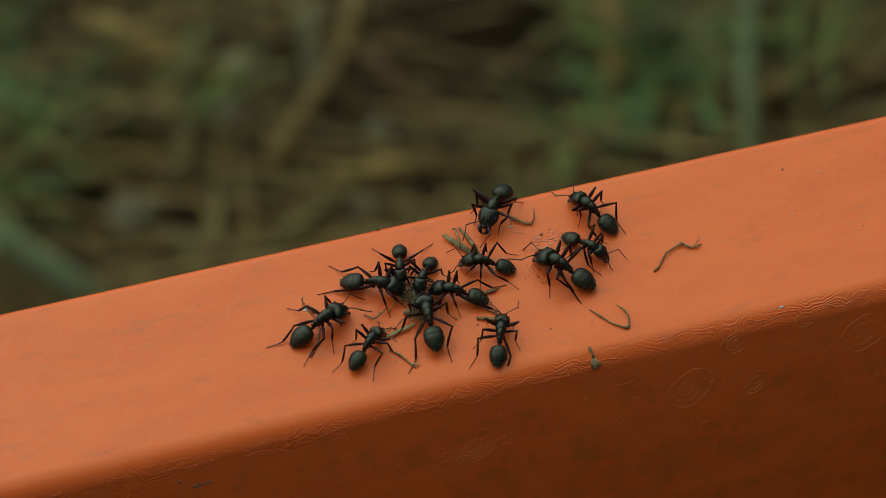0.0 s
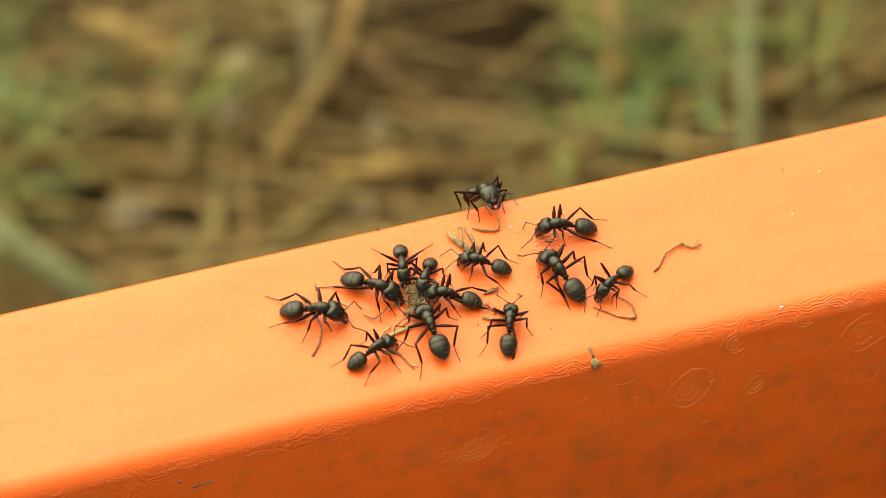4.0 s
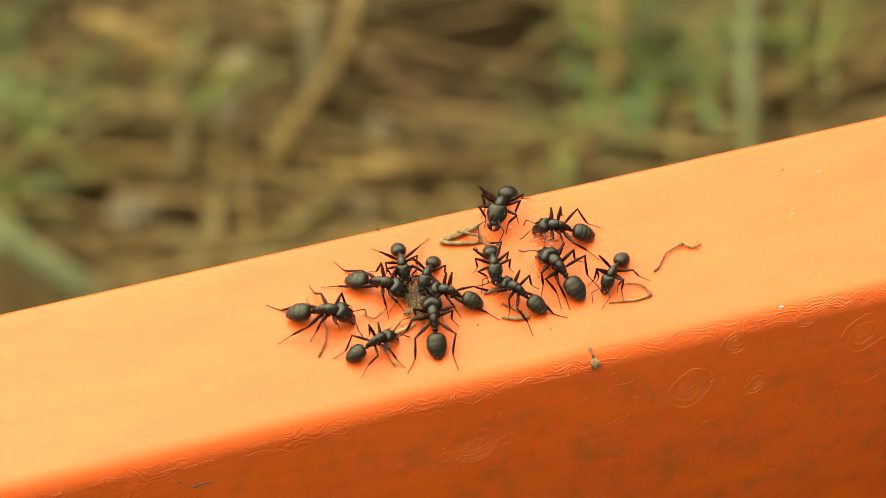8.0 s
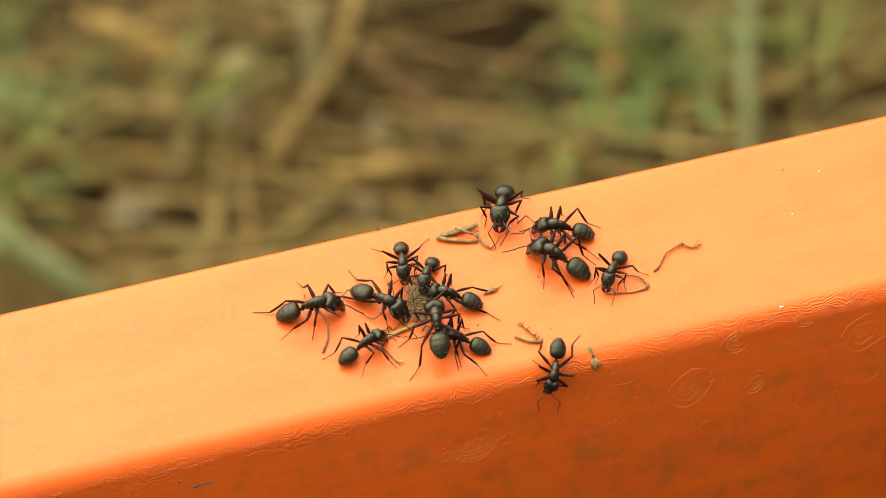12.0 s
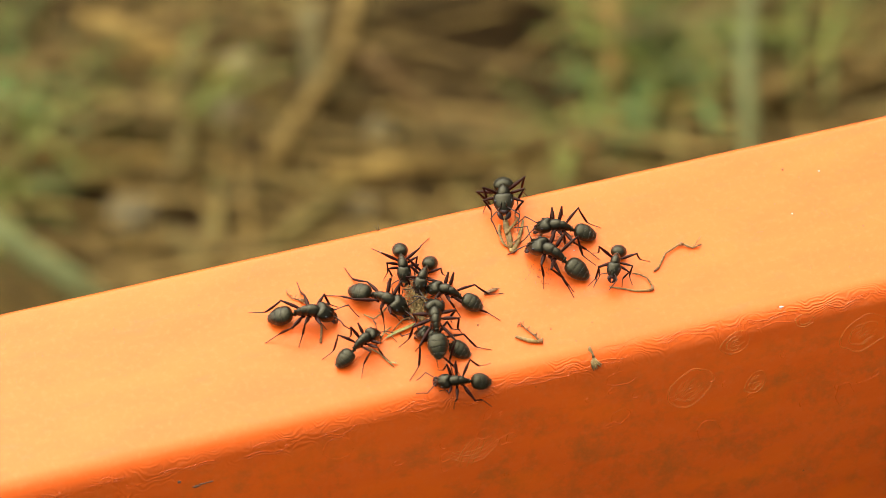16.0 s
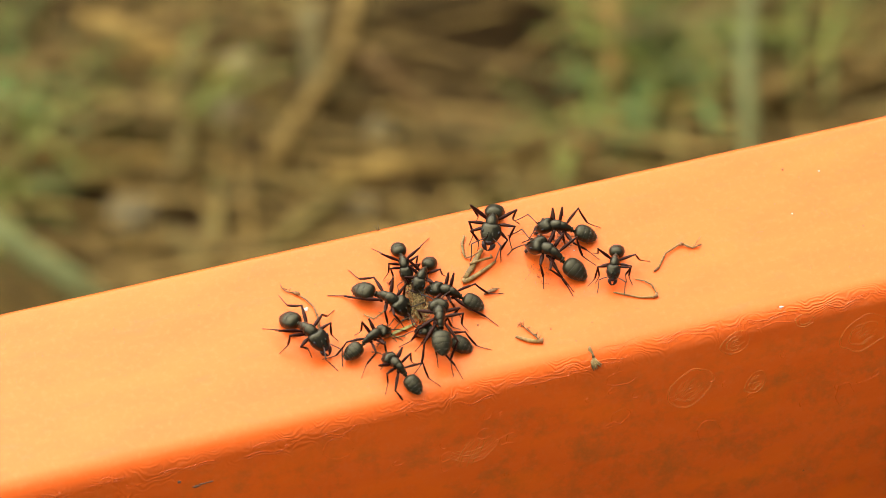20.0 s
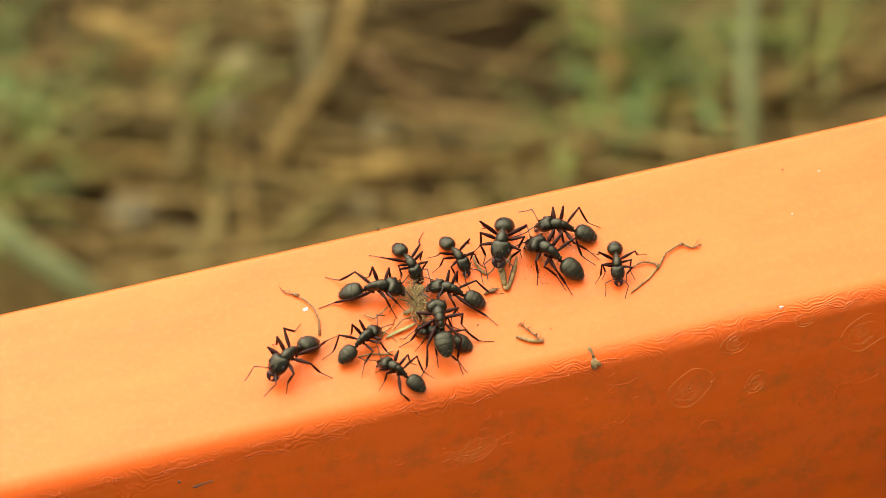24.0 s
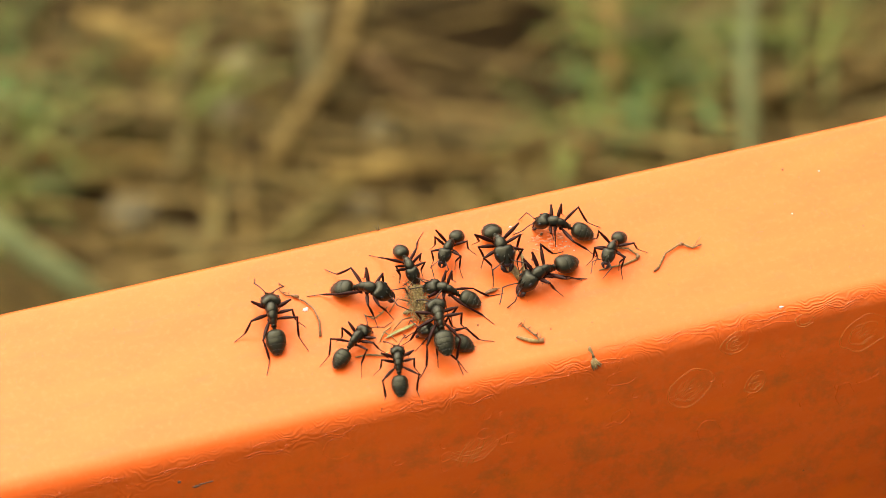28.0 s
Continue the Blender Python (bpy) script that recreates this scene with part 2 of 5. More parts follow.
def over_rail(x, s):
    """The place and the normal at x along the rail and s across its skin (s is y on the flat top, and runs on over both edges), in millimetres."""
    x, s = x * MM, s * MM
    if s > BACK_FLAT:
        side, r, d, y0, most = 1, BACK_ROUND, s - BACK_FLAT, BACK_FLAT, math.pi / 2
    elif s < FRONT_FLAT:
        side, r, d, y0, most = -1, FRONT_ROUND, FRONT_FLAT - s, FRONT_FLAT, FRONT_TURN
    else:
        return Vector((x, s, TOP)), Vector((0, 0, 1))
    a = min(d / r, most)
    on = max(d - r * most, 0)
    return Vector((x, y0 + side * (r * math.sin(a) + on * math.cos(a)), TOP - r * (1 - math.cos(a)) - on * math.sin(a))), Vector((0, side * math.sin(a), math.cos(a)))


def stand(x, s, heading, lift=0.0, pitch=0.0):
    """A pose on the rail's skin: its x axis goes along the heading (degrees), its z axis along the normal."""
    place, n = over_rail(x, s)
    across = n.cross(Vector((1, 0, 0)))
    h = radians(heading)
    fwd = Vector((1, 0, 0)) * math.cos(h) + across * math.sin(h)
    m = Matrix((fwd, n.cross(fwd), n)).transposed().to_4x4()
    m.translation = place + n * lift * MM
    return m @ pose(0, 0, 0, 0, -pitch, 0)


def build_rail():
    bm = bmesh.new()
    outline = []
    for i in range(9):
        a = math.pi / 2 * i / 8
        outline.append((BACK_FLAT + BACK_ROUND * math.cos(a), TOP - BACK_ROUND + BACK_ROUND * math.sin(a)))
    for i in range(1, 12):
        outline.append((BACK_FLAT + (FRONT_FLAT - BACK_FLAT) * i / 12, TOP))
    for i in range(15):
        a = FRONT_TURN * i / 14
        outline.append((FRONT_FLAT - FRONT_ROUND * math.sin(a), TOP - FRONT_ROUND + FRONT_ROUND * math.cos(a)))
    low = over_rail(0, -75)[0]
    outline.append((low.y, low.z))
    outline.append((low.y + 3 * MM, TOP - RAIL_DEEP))
    outline.append((BACK_FLAT + BACK_ROUND - 3 * MM, TOP - RAIL_DEEP))
    outline.append((BACK_FLAT + BACK_ROUND, TOP - RAIL_DEEP + 3 * MM))
    xs = [-0.45] + [-0.09 + 0.004 * i for i in range(46)] + [0.45]
    rows = [[bm.verts.new((x, y, z)) for y, z in outline] for x in xs]
    n = len(outline)
    for r0, r1 in zip(rows, rows[1:]):
        for k in range(n):
            bm.faces.new((r0[k], r1[k], r1[(k + 1) % n], r0[(k + 1) % n]))
    bm.faces.new(rows[0])
    bm.faces.new(rows[-1][::-1])
    bmesh.ops.recalc_face_normals(bm, faces=bm.faces)
    root = empty("rail")
    tagged(root, "orange painted metal rail with rounded edges and blistered paint", "rail")
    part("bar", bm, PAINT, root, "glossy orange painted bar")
    for x in (-0.40, 0.40):
        bm = bmesh.new()
        bmesh.ops.create_cube(bm, size=1, matrix=Matrix.Translation((x, (BACK_FLAT + FRONT_FLAT) / 2, (TOP - RAIL_DEEP + 0.001) / 2 - 0.02)) @ Matrix.Diagonal((0.03, 0.022, TOP - RAIL_DEEP + 0.039, 1)))
        bmesh.ops.bevel(bm, geom=bm.edges[:], offset=0.003, segments=2, affect="EDGES")
        part("post", bm, PAINT, root)
    return root


rail = build_rail()


# ---- ground ----
def build_ground():
    bm = bmesh.new()
    def height(x, y):
        return 0.012 * noise.noise((x * 14, y * 14, 0)) + 0.006 * noise.noise((x * 45, y * 45, 3)) - 0.006
    edges = [-40, -8, -2, -0.8] + [-0.5 + 0.02 * i for i in range(61)] + [1.1, 3, 10, 40]
    rows = [[bm.verts.new((x, y + 0.1, height(x, y) if abs(x) < 0.75 and -0.5 < y < 0.75 else -0.01)) for y in edges] for x in edges]
    for r0, r1 in zip(rows, rows[1:]):
        for k in range(len(edges) - 1):
            bm.faces.new((r0[k], r1[k], r1[k + 1], r0[k + 1]))
    return tagged(part("ground", bm, SOIL), "dark brown bare soil under dry grass", "ground", kind="structure")


build_ground()


def blade(bm, base, heading, length, width, rise, bend, segments=6):
    """One folded blade of grass, with a midrib and a tip."""
    base, side = Vector(base), Vector((-math.sin(heading), math.cos(heading), 0))
    rows = []
    for i in range(segments + 1):
        u = i / segments
        a = rise - bend * u
        w = width * (1 - u ** 2.2) * 0.5 + 0.0001
        p = base if i == 0 else rows[-1][3] + length / segments * Vector((math.cos(heading) * math.cos(a), math.sin(heading) * math.cos(a), math.sin(a)))
        p = Vector((p.x, p.y, max(p.z, 0.001)))
        rows.append((bm.verts.new(p + side * w + Vector((0, 0, w * 0.35))), bm.verts.new(p), bm.verts.new(p - side * w + Vector((0, 0, w * 0.35))), p))
    for r0, r1 in zip(rows, rows[1:]):
        bm.faces.new((r0[0], r0[1], r1[1], r1[0]))
        bm.faces.new((r0[1], r0[2], r1[2], r1[1]))


def grass(name, mat, label, count, area, length, width, rise, bend, seed, clump=None, lie=None, clear=None):
    rnd = random.Random(seed)
    bm = bmesh.new()
    for _ in range(count):
        if clump:
            cx, cy, cr = rnd.choice(clump)
            x, y = rnd.gauss(cx, cr), rnd.gauss(cy, cr)
        else:
            x, y = rnd.uniform(area[0], area[1]), rnd.uniform(area[2], area[3])
            if clear and clear[0] < x < clear[1] and clear[2] < y < clear[3]:
                continue
        heading = rnd.uniform(0, 6.283) if lie is None or rnd.random() < 0.3 else rnd.gauss(lie, 0.22) + rnd.choice((0, math.pi))
        size = rnd.uniform(*length)
        if not clump and rnd.random() < 0.82 and any(math.hypot((x + u * size * math.cos(heading) - hx) / 1.4, y + u * size * math.sin(heading) - hy) < hr for hx, hy, hr in HOLLOWS for u in (0.0, 0.4, 0.8)):
            continue
        blade(bm, (x, y, rnd.uniform(0, 0.01)), heading, size, rnd.uniform(*width), rnd.uniform(*rise), rnd.uniform(*bend))
    return tagged(part(name, bm, mat), label, "grass", kind="stuff")


HOLLOWS = [(-0.020, 0.305, 0.013), (0.053, 0.311, 0.009), (0.038, 0.294, 0.008), (0.012, 0.2985, 0.009), (0.084, 0.337, 0.009), (0.199, 0.284, 0.008), (0.112, 0.332, 0.010), (0.103, 0.315, 0.013), (0.128, 0.319, 0.008), (0.090, 0.350, 0.008)]
NEAR = (-0.10, 0.28, 0.22, 0.46)
WIDE = (-0.5, 0.7, -0.35, 0.75)
CLEARING = (-0.12, 0.32, 0.14, 0.46)
grass("dry_grass", DRY, "tangle of dry tan grass lying on the soil", 1250, NEAR, (0.03, 0.10), (0.0006, 0.0022), (0.02, 0.30), (0.1, 0.5), 3, lie=radians(-22))
grass("dry_grass", DRY, "scattered dry tan grass round the rail", 1300, WIDE, (0.04, 0.12), (0.001, 0.003), (0.05, 0.6), (0.1, 0.8), 4, clear=CLEARING)
grass("dry_grass", DRY, "thin dry grass on the open soil", 2400, (-2.2, 2.4, -2.0, 2.2), (0.05, 0.16), (0.003, 0.007), (0.05, 0.7), (0.1, 0.8), 14, clear=CLEARING)
GREEN_CLUMPS = [(-0.034, 0.311, 0.004), (0.0110, 0.330, 0.006), (0.141, 0.308, 0.007), (0.119, 0.297, 0.005), (0.185, 0.313, 0.007), (0.157, 0.322, 0.008), (-0.030, 0.360, 0.006), (0.147, 0.300, 0.006), (0.1400, 0.3130, 0.006), (0.1930, 0.3200, 0.006), (-0.0330, 0.3400, 0.004)]
grass("green_grass", GREEN, "low tufts of green grass among the straw", 150, NEAR, (0.015, 0.045), (0.0016, 0.0036), (0.3, 1.1), (0.3, 1.2), 5, GREEN_CLUMPS)
grass("green_grass", MINT, "fresh mint green tuft beside the upright blade", 72, NEAR, (0.010, 0.026), (0.002, 0.0042), (0.2, 0.9), (0.3, 1.0), 9, [(0.152, 0.302, 0.004), (0.143, 0.304, 0.006), (0.133, 0.293, 0.004), (0.141, 0.309, 0.005), (-0.030, 0.3480, 0.005)])
OLIVE = surface("olive_grass", (0.090, 0.068, 0.014), (0.205, 0.155, 0.040), 40, rough=0.65, specular=0.2, relief=0.2, depth=0.0006, vary=0.35)
grass("olive_grass", OLIVE, "half-dry olive grass among the straw", 190, NEAR, (0.02, 0.07), (0.0014, 0.0034), (0.1, 0.8), (0.2, 1.0), 8)
grass("green_grass", GREEN, "scattered green grass round the rail", 500, WIDE, (0.03, 0.09), (0.002, 0.005), (0.4, 1.3), (0.2, 1.0), 6, clear=CLEARING)


def lone_blade(name, mat, label, start, end, width, z0=0.012, z1=0.02, arch=0.008):
    bm = bmesh.new()
    a, b = Vector((*start, z0)), Vector((*end, z1))
    side = (b - a).cross(Vector((0, 0, 1))).normalized()
    rows = []
    for i in range(11):
        u = i / 10
        p = a.lerp(b, u) + Vector((0, 0, arch * math.sin(math.pi * u))) + side * 0.0007 * math.sin(2.3 * u * math.pi)
        w = width * (0.5 - 0.08 * u)
        rows.append([bm.verts.new(p + side * w * k + Vector((0, 0, abs(k) * w * 0.4))) for k in (-1, 0, 1)])
    for r0, r1 in zip(rows, rows[1:]):
        for k in range(2):
            bm.faces.new((r0[k], r0[k + 1], r1[k + 1], r1[k]))
    spine = [[v.co.copy() for v in r] for r in rows]
    root = empty(name)
    leaf = part("leaf", bm, mat, root)
    leaf.modifiers.new("thick", "SOLIDIFY").thickness = 0.0006
    bm = bmesh.new()
    tube(bm, [(r[1].x, r[1].y, r[1].z) for r in spine], [width * 0.07] * len(spine), 6)
    part("midrib", bm, mat, root)
    return tagged(root, label, "grass blade")


def stalk(label, points, radius, mat=DRY):
    n = len(points)
    points = [Vector((x, y - 0.6 * z, z)) for x, y, z in points]
    root = empty("dry_stalk")
    bm = bmesh.new()
    tube(bm, points, [radius * (1 - 0.35 * i / (n - 1)) for i in range(n)], 9)
    part("stem", bm, mat, root)
    for i in range(1, n - 1):
        bm = bmesh.new()
        blob(bm, points[i], (radius * 1.25, radius * 1.25, radius * 1.25), 12, 8)
        part("joint", bm, mat, root)
    bm = bmesh.new()
    a, b = points[0].lerp(points[1], 0.45), points[1]
    tube(bm, [a, a.lerp(b, 0.5) + Vector((0, 0, radius * 0.3)), b + Vector((0, 0, radius * 0.8))], [radius * 1.25, radius * 1.3, radius * 0.5], 9)
    part("leaf_sheath", bm, mat, root)
    return tagged(root, label, "stalk", group="dry stalks on the ground")


lone_blade("grass_blade", BLUEGREEN, "upright pale green grass blade", (0.1562, 0.262), (0.1733, 0.3148), 0.0038, 0.003, 0.030, 0.004)
lone_blade("grass_blade", BLUEGREEN, "broad pale green grass blade leaning over the soil", (-0.0121, 0.2656), (-0.047, 0.2949), 0.0062, 0.003, 0.030, 0.003)
lone_blade("grass_blade", BLUEGREEN, "pale green grass blade beside the rail", (-0.0228, 0.2722), (-0.044, 0.298), 0.0042, 0.003, 0.022, 0.003)
lone_blade("grass_blade", GREYGREEN, "dull grey-green blade hanging over the soil", (0.0522, 0.3250), (0.0580, 0.3480), 0.0050, 0.006, 0.016, 0.003)
lone_blade("grass_blade", OLIVE, "olive green blade lying over the straw", (-0.0040, 0.3375), (0.0240, 0.3160), 0.0040, 0.008, 0.010, 0.004)
stalk("long bent tan grass stalk on the soil", [(0.0335, 0.305, 0.006), (0.0400, 0.3150, 0.009), (0.0630, 0.3395, 0.012), (0.068, 0.350, 0.013), (0.076, 0.372, 0.012)], 0.0027)
stalk("brown stalk crossing the long tan one", [(0.064, 0.346, 0.008), (0.0760, 0.3240, 0.010), (0.0870, 0.3000, 0.006)], 0.0026, UMBER)
stalk("ochre stalk lying across the far straw", [(-0.004, 0.372, 0.008), (0.0078, 0.3610, 0.011), (0.0300, 0.3380, 0.008)], 0.0030, OCHRE)
stalk("thin ochre stalk beside a thicker one", [(0.008, 0.366, 0.006), (0.0200, 0.3525, 0.009), (0.0420, 0.3300, 0.006)], 0.0018, OCHRE)
stalk("dry yellow stalk among the green blades", [(-0.045, 0.334, 0.006), (-0.010, 0.3245, 0.009), (0.0200, 0.3160, 0.006)], 0.0024, OCHRE)
stalk("thin dry stalk lying along the rail", [(-0.040, 0.326, 0.005), (-0.005, 0.3155, 0.008), (0.0340, 0.3080, 0.005)], 0.0016)
stalk("yellowed stalk beside the dark hollow", [(0.0500, 0.3010, 0.006), (0.0737, 0.2975, 0.009), (0.1040, 0.2905, 0.006)], 0.0024, OCHRE)
stalk("tan stalk lying toward the green tuft", [(0.086, 0.2985, 0.007), (0.1100, 0.2950, 0.010), (0.1350, 0.2870, 0.006)], 0.0026)
stalk("pale dry stalk leaning over the tuft", [(0.1310, 0.300, 0.006), (0.1345, 0.3190, 0.012), (0.1400, 0.340, 0.010)], 0.0028, OCHRE)
stalk("tan stalk at the edge of the tuft", [(0.164, 0.291, 0.006), (0.1760, 0.2975, 0.010), (0.210, 0.310, 0.008)], 0.0026)
stalk("thin tan stalk near the upright blade", [(0.1760, 0.287, 0.005), (0.1950, 0.2930, 0.008), (0.222, 0.298, 0.005)], 0.0018)
stalk("olive stalk sloping up from the rail", [(0.0260, 0.2800, 0.005), (0.0440, 0.2900, 0.008), (0.0600, 0.3010, 0.006)], 0.0022, OLIVE)


def dead_leaf(label, x, y, r, mat=LITTER, seed=0):
    bm = bmesh.new()
    rnd = random.Random(seed)
    mid = bm.verts.new((x, y, 0.010))
    ring = []
    for i in range(16):
        a = 2 * math.pi * i / 16
        q = r * (0.8 + 0.35 * rnd.random()) * (1.0 if i % 2 else 0.85)
        ring.append(bm.verts.new((x + q * 1.25 * math.cos(a), y + q * math.sin(a), 0.009 + 0.004 * rnd.random())))
    for i in range(16):
        bm.faces.new((mid, ring[i], ring[(i + 1) % 16]))
    ob = part("dead_leaf", bm, mat)
    ob.modifiers.new("thick", "SOLIDIFY").thickness = 0.0008
    return tagged(ob, label, "leaf", group="dead leaves on the ground")


def pebble(label, x, y, r, seed):
    bm = bmesh.new()
    blob(bm, (0, 0, 0), (r, r * 0.85, r * 0.6), 16, 10)
    for v in bm.verts:
        v.co *= 1 + 0.22 * noise.noise(v.co / r * 1.1 + Vector((seed, 0, 0)))
    ob = part("pebble", bm, PEBBLE)
    ob.location = (x, y, r * 0.42)
    return tagged(ob, label, "stone", group="pebbles on the ground")


pebble("pale oval pebble half sunk in the soil", -0.0042, 0.3017, 0.0068, 1)
pebble("small whitish pebble among dry stalks", 0.0672, 0.3120, 0.0042, 2)
pebble("pale stone close under the rail", 0.0159, 0.2896, 0.0044, 3)
pebble("grey stone close under the rail", 0.0565, 0.2877, 0.0042, 5)
pebble("small pale stone beside a stalk", 0.0270, 0.3050, 0.0042, 7)
dead_leaf("crumpled pale dead leaf on the soil", 0.0284, 0.3235, 0.0046, seed=1)
dead_leaf("dry tan leaf scrap on the soil", 0.0352, 0.3378, 0.0040, seed=2)

# ---- ants ----
# Sizes of a large and of a small worker, in millimetres; heights and places of the middle body scale with chest.
MAJOR = dict(head=(1.68, 1.38, 1.10), head_at=(2.65, 1.85), gaster=(1.75, 1.34, 1.00), gaster_at=(-3.30, 1.22), chest=1.0)
MINOR = dict(head=(1.28, 0.95, 0.83), head_at=(2.12, 1.48), gaster=(1.38, 1.05, 0.81), gaster_at=(-2.64, 0.99), chest=0.80)
LEGS = {"front": dict(hip=(1.25, 0.42, 1.98), femur=2.45, shin=3.25, out=0.75, foot=(2.6, 2.1)),
        "middle": dict(hip=(0.50, 0.44, 1.90), femur=2.7, shin=3.7, out=0.5, foot=(-0.6, 3.3)),
        "hind": dict(hip=(-0.30, 0.42, 1.88), femur=3.35, shin=4.7, out=1.1, foot=(-4.4, 2.9))}
GASTER_CUTS = [1.0, 0.22, -0.26, -0.62, -0.88]


def head_shape(x, y, z):
    """A trapezoid with rounded hind corners, a notch behind, a flat face and a front drawn in toward the jaws."""
    full = math.sqrt(1 + 0.95 * x * x) if x < 0 else math.sqrt(1 + 0.60 * x * x)
    w = full * (1.0 - 0.40 * max(x, 0) ** 1.3 - 0.03 * x)
    notch = 0.30 * max(0.0, 1 - abs(y) * 1.7) * max(0.0, -x - 0.35)
    flat = (0.90 - 0.12 * abs(y)) if z > 0 else 1.0
    return (x * 0.95 + notch, y * w, z * full * flat * (1.0 - 0.26 * max(x, 0)))


def gaster_shape(x, y, z):
    """A barrel with blunt shoulders in front and a tapered, rounded tail."""
    taper = 1.0 - 0.30 * max(-x, 0) ** 1.6 if x < 0 else 1.0 + 0.42 * x * x - 0.06 * x
    return (x * (1.12 if x < 0 else 0.92), y * taper, z * taper + 0.06 * (1 - x * x))


def dome_shape(x, y, z):
    """A body ring: domed above, squarer at the ends, flat below."""
    full = math.sqrt(1 + 0.35 * x * x)
    return (x, y * full * (1 - 0.16 * max(z, 0)), z * full * (1.0 if z > 0 else 0.80))


def build_ant(sizes, seed):
    rnd = random.Random(seed)
    k = sizes["chest"]
    ant = empty("ant")

    def ball(name, centre, radii, mat, parent, shape=None, turn=0.0, u=20, v=16, label=""):
        bm = bmesh.new()
        blob(bm, [c * k * MM for c in centre], [c * k * MM for c in radii], u, v, shape, Matrix.Rotation(radians(turn), 3, "Y"))
        return part(name, bm, mat, parent, label)

    # middle body: a large shoulder plate, a ring behind it and a sloping back end
    thorax = ball("thorax", (0.92, 0, 2.58), (1.02, 0.88, 0.82), SHELL, ant, dome_shape, 14, 22, 18)
    ball("mesonotum", (0.10, 0, 2.54), (1.00, 0.70, 0.74), SHELL, thorax, dome_shape, -8)
    ball("propodeum", (-0.46, 0, 2.28), (0.98, 0.56, 0.68), SHELL, thorax, dome_shape, -24)
    ball("belly_plate", (0.35, 0, 2.06), (1.15, 0.52, 0.42), SHELL, thorax)
    bm = bmesh.new()
    tube(bm, [(x * k * MM, 0, z * k * MM) for x, z in ((1.65, 2.42), (1.95, 2.22), (2.30, 2.08))], [0.36 * k * MM, 0.28 * k * MM, 0.30 * k * MM], 12)
    part("neck", bm, SHELL, thorax)
    bm = bmesh.new()
    blob(bm, [c * k * MM for c in (-1.40, 0, 1.90)], [c * k * MM for c in (0.20, 0.42, 0.56)], 16, 12, None, Matrix.Rotation(radians(-10), 3, "Y"))
    tube(bm, [(x * k * MM, 0, z * k * MM) for x, z in ((-1.02, 1.90), (-1.40, 1.66), (-1.95, 1.55))], [0.22 * k * MM, 0.24 * k * MM, 0.22 * k * MM], 10)
    part("petiole", bm, SHELL, ant)
    # abdomen: a core under four overlapping plates
    (gx, gz), (ga, gb, gc) = sizes["gaster_at"], sizes["gaster"]
    core = bmesh.new()
    blob(core, (0, 0, 0), scaled([(ga, gb, gc)])[0], 28, 20, gaster_shape)
    gaster = part("gaster", core, GASTER, ant, "rounded dark abdomen with a greyish bloom")
    gaster.matrix_basis = pose(gx * MM, 0, gz * MM, 0, -20, 0)
    cuts = GASTER_CUTS
    for i in range(4):
        bm = bmesh.new()
        rows = []
        for j in range(9):
            u = cuts[i] * 0.999 + (cuts[i + 1] - cuts[i]) * j / 8
            u = max(min(u, 0.9995), -0.9995)
            grow = 1.004 + 0.034 * (j / 8) + (0.0 if j < 8 else -0.030)
            row = []
            for a in range(25):
                b = radians(-40 + 260 * a / 24)
                r = math.sqrt(max(1 - u * u, 0))
                q = gaster_shape(u, r * math.cos(b), r * math.sin(b))
                row.append(bm.verts.new((q[0] * ga * MM * grow, q[1] * gb * MM * grow, q[2] * gc * MM * grow)))
            rows.append(row)
        for r0, r1 in zip(rows, rows[1:]):
            for a in range(24):
                bm.faces.new((r0[a], r1[a], r1[a + 1], r0[a + 1]))
        part("tergite", bm, GASTER, gaster)
        bm = bmesh.new()
        u = cuts[i + 1]
        r = math.sqrt(1 - u * u)
        arc = [gaster_shape(u, r * math.cos(radians(-20 + 11 * a)), r * math.sin(radians(-20 + 11 * a))) for a in range(21)]
        tube(bm, [(q[0] * ga * 1.022 * MM, q[1] * gb * 1.022 * MM, q[2] * gc * 1.022 * MM) for q in arc], [0.030 * k * MM] * 21, 5)
        part("plate_edge", bm, RIM, gaster, "thin pale rim of an abdomen plate")
    bm = bmesh.new()
    for _ in range(120):
        u, b = rnd.uniform(-0.97, -0.1), radians(rnd.uniform(-20, 200))
        if rnd.random() < 0.85:
            u = cuts[rnd.choice((1, 2, 2, 3, 3, 3, 4, 4, 4))] + rnd.uniform(-0.02, 0.02)
        r = math.sqrt(1 - u * u)
        q = gaster_shape(u, r * math.cos(b), r * math.sin(b))
        p = Vector((q[0] * ga, q[1] * gb, q[2] * gc)) * MM
        n = Vector((q[0] / ga, q[1] / gb, q[2] / gc)).normalized()
        tip = p + (n * 0.60 + Vector((-0.8, 0, 0))).normalized() * rnd.uniform(0.12, 0.26) * MM
        tube(bm, [p, tip], [0.012 * MM, 0.005 * MM], 3)
    part("bristles", bm, HAIR, gaster, "short pale bristles")
    # head
    (hx, hz), (ha, hb, hc) = sizes["head_at"], sizes["head"]
    bm = bmesh.new()
    blob(bm, (0, 0, 0), scaled([(ha, hb, hc)])[0], 30, 22, head_shape)
    head = part("head", bm, SHELL, ant)
    head.matrix_basis = pose(hx * MM, 0, hz * MM, 0, 43, 0)
    bm = bmesh.new()
    blob(bm, scaled([(0.70 * ha, 0, 0.34 * hc)])[0], scaled([(0.26 * ha, 0.40 * hb, 0.24 * hc)])[0], 16, 10)
    part("clypeus", bm, JAW, head, "dark reddish face plate")
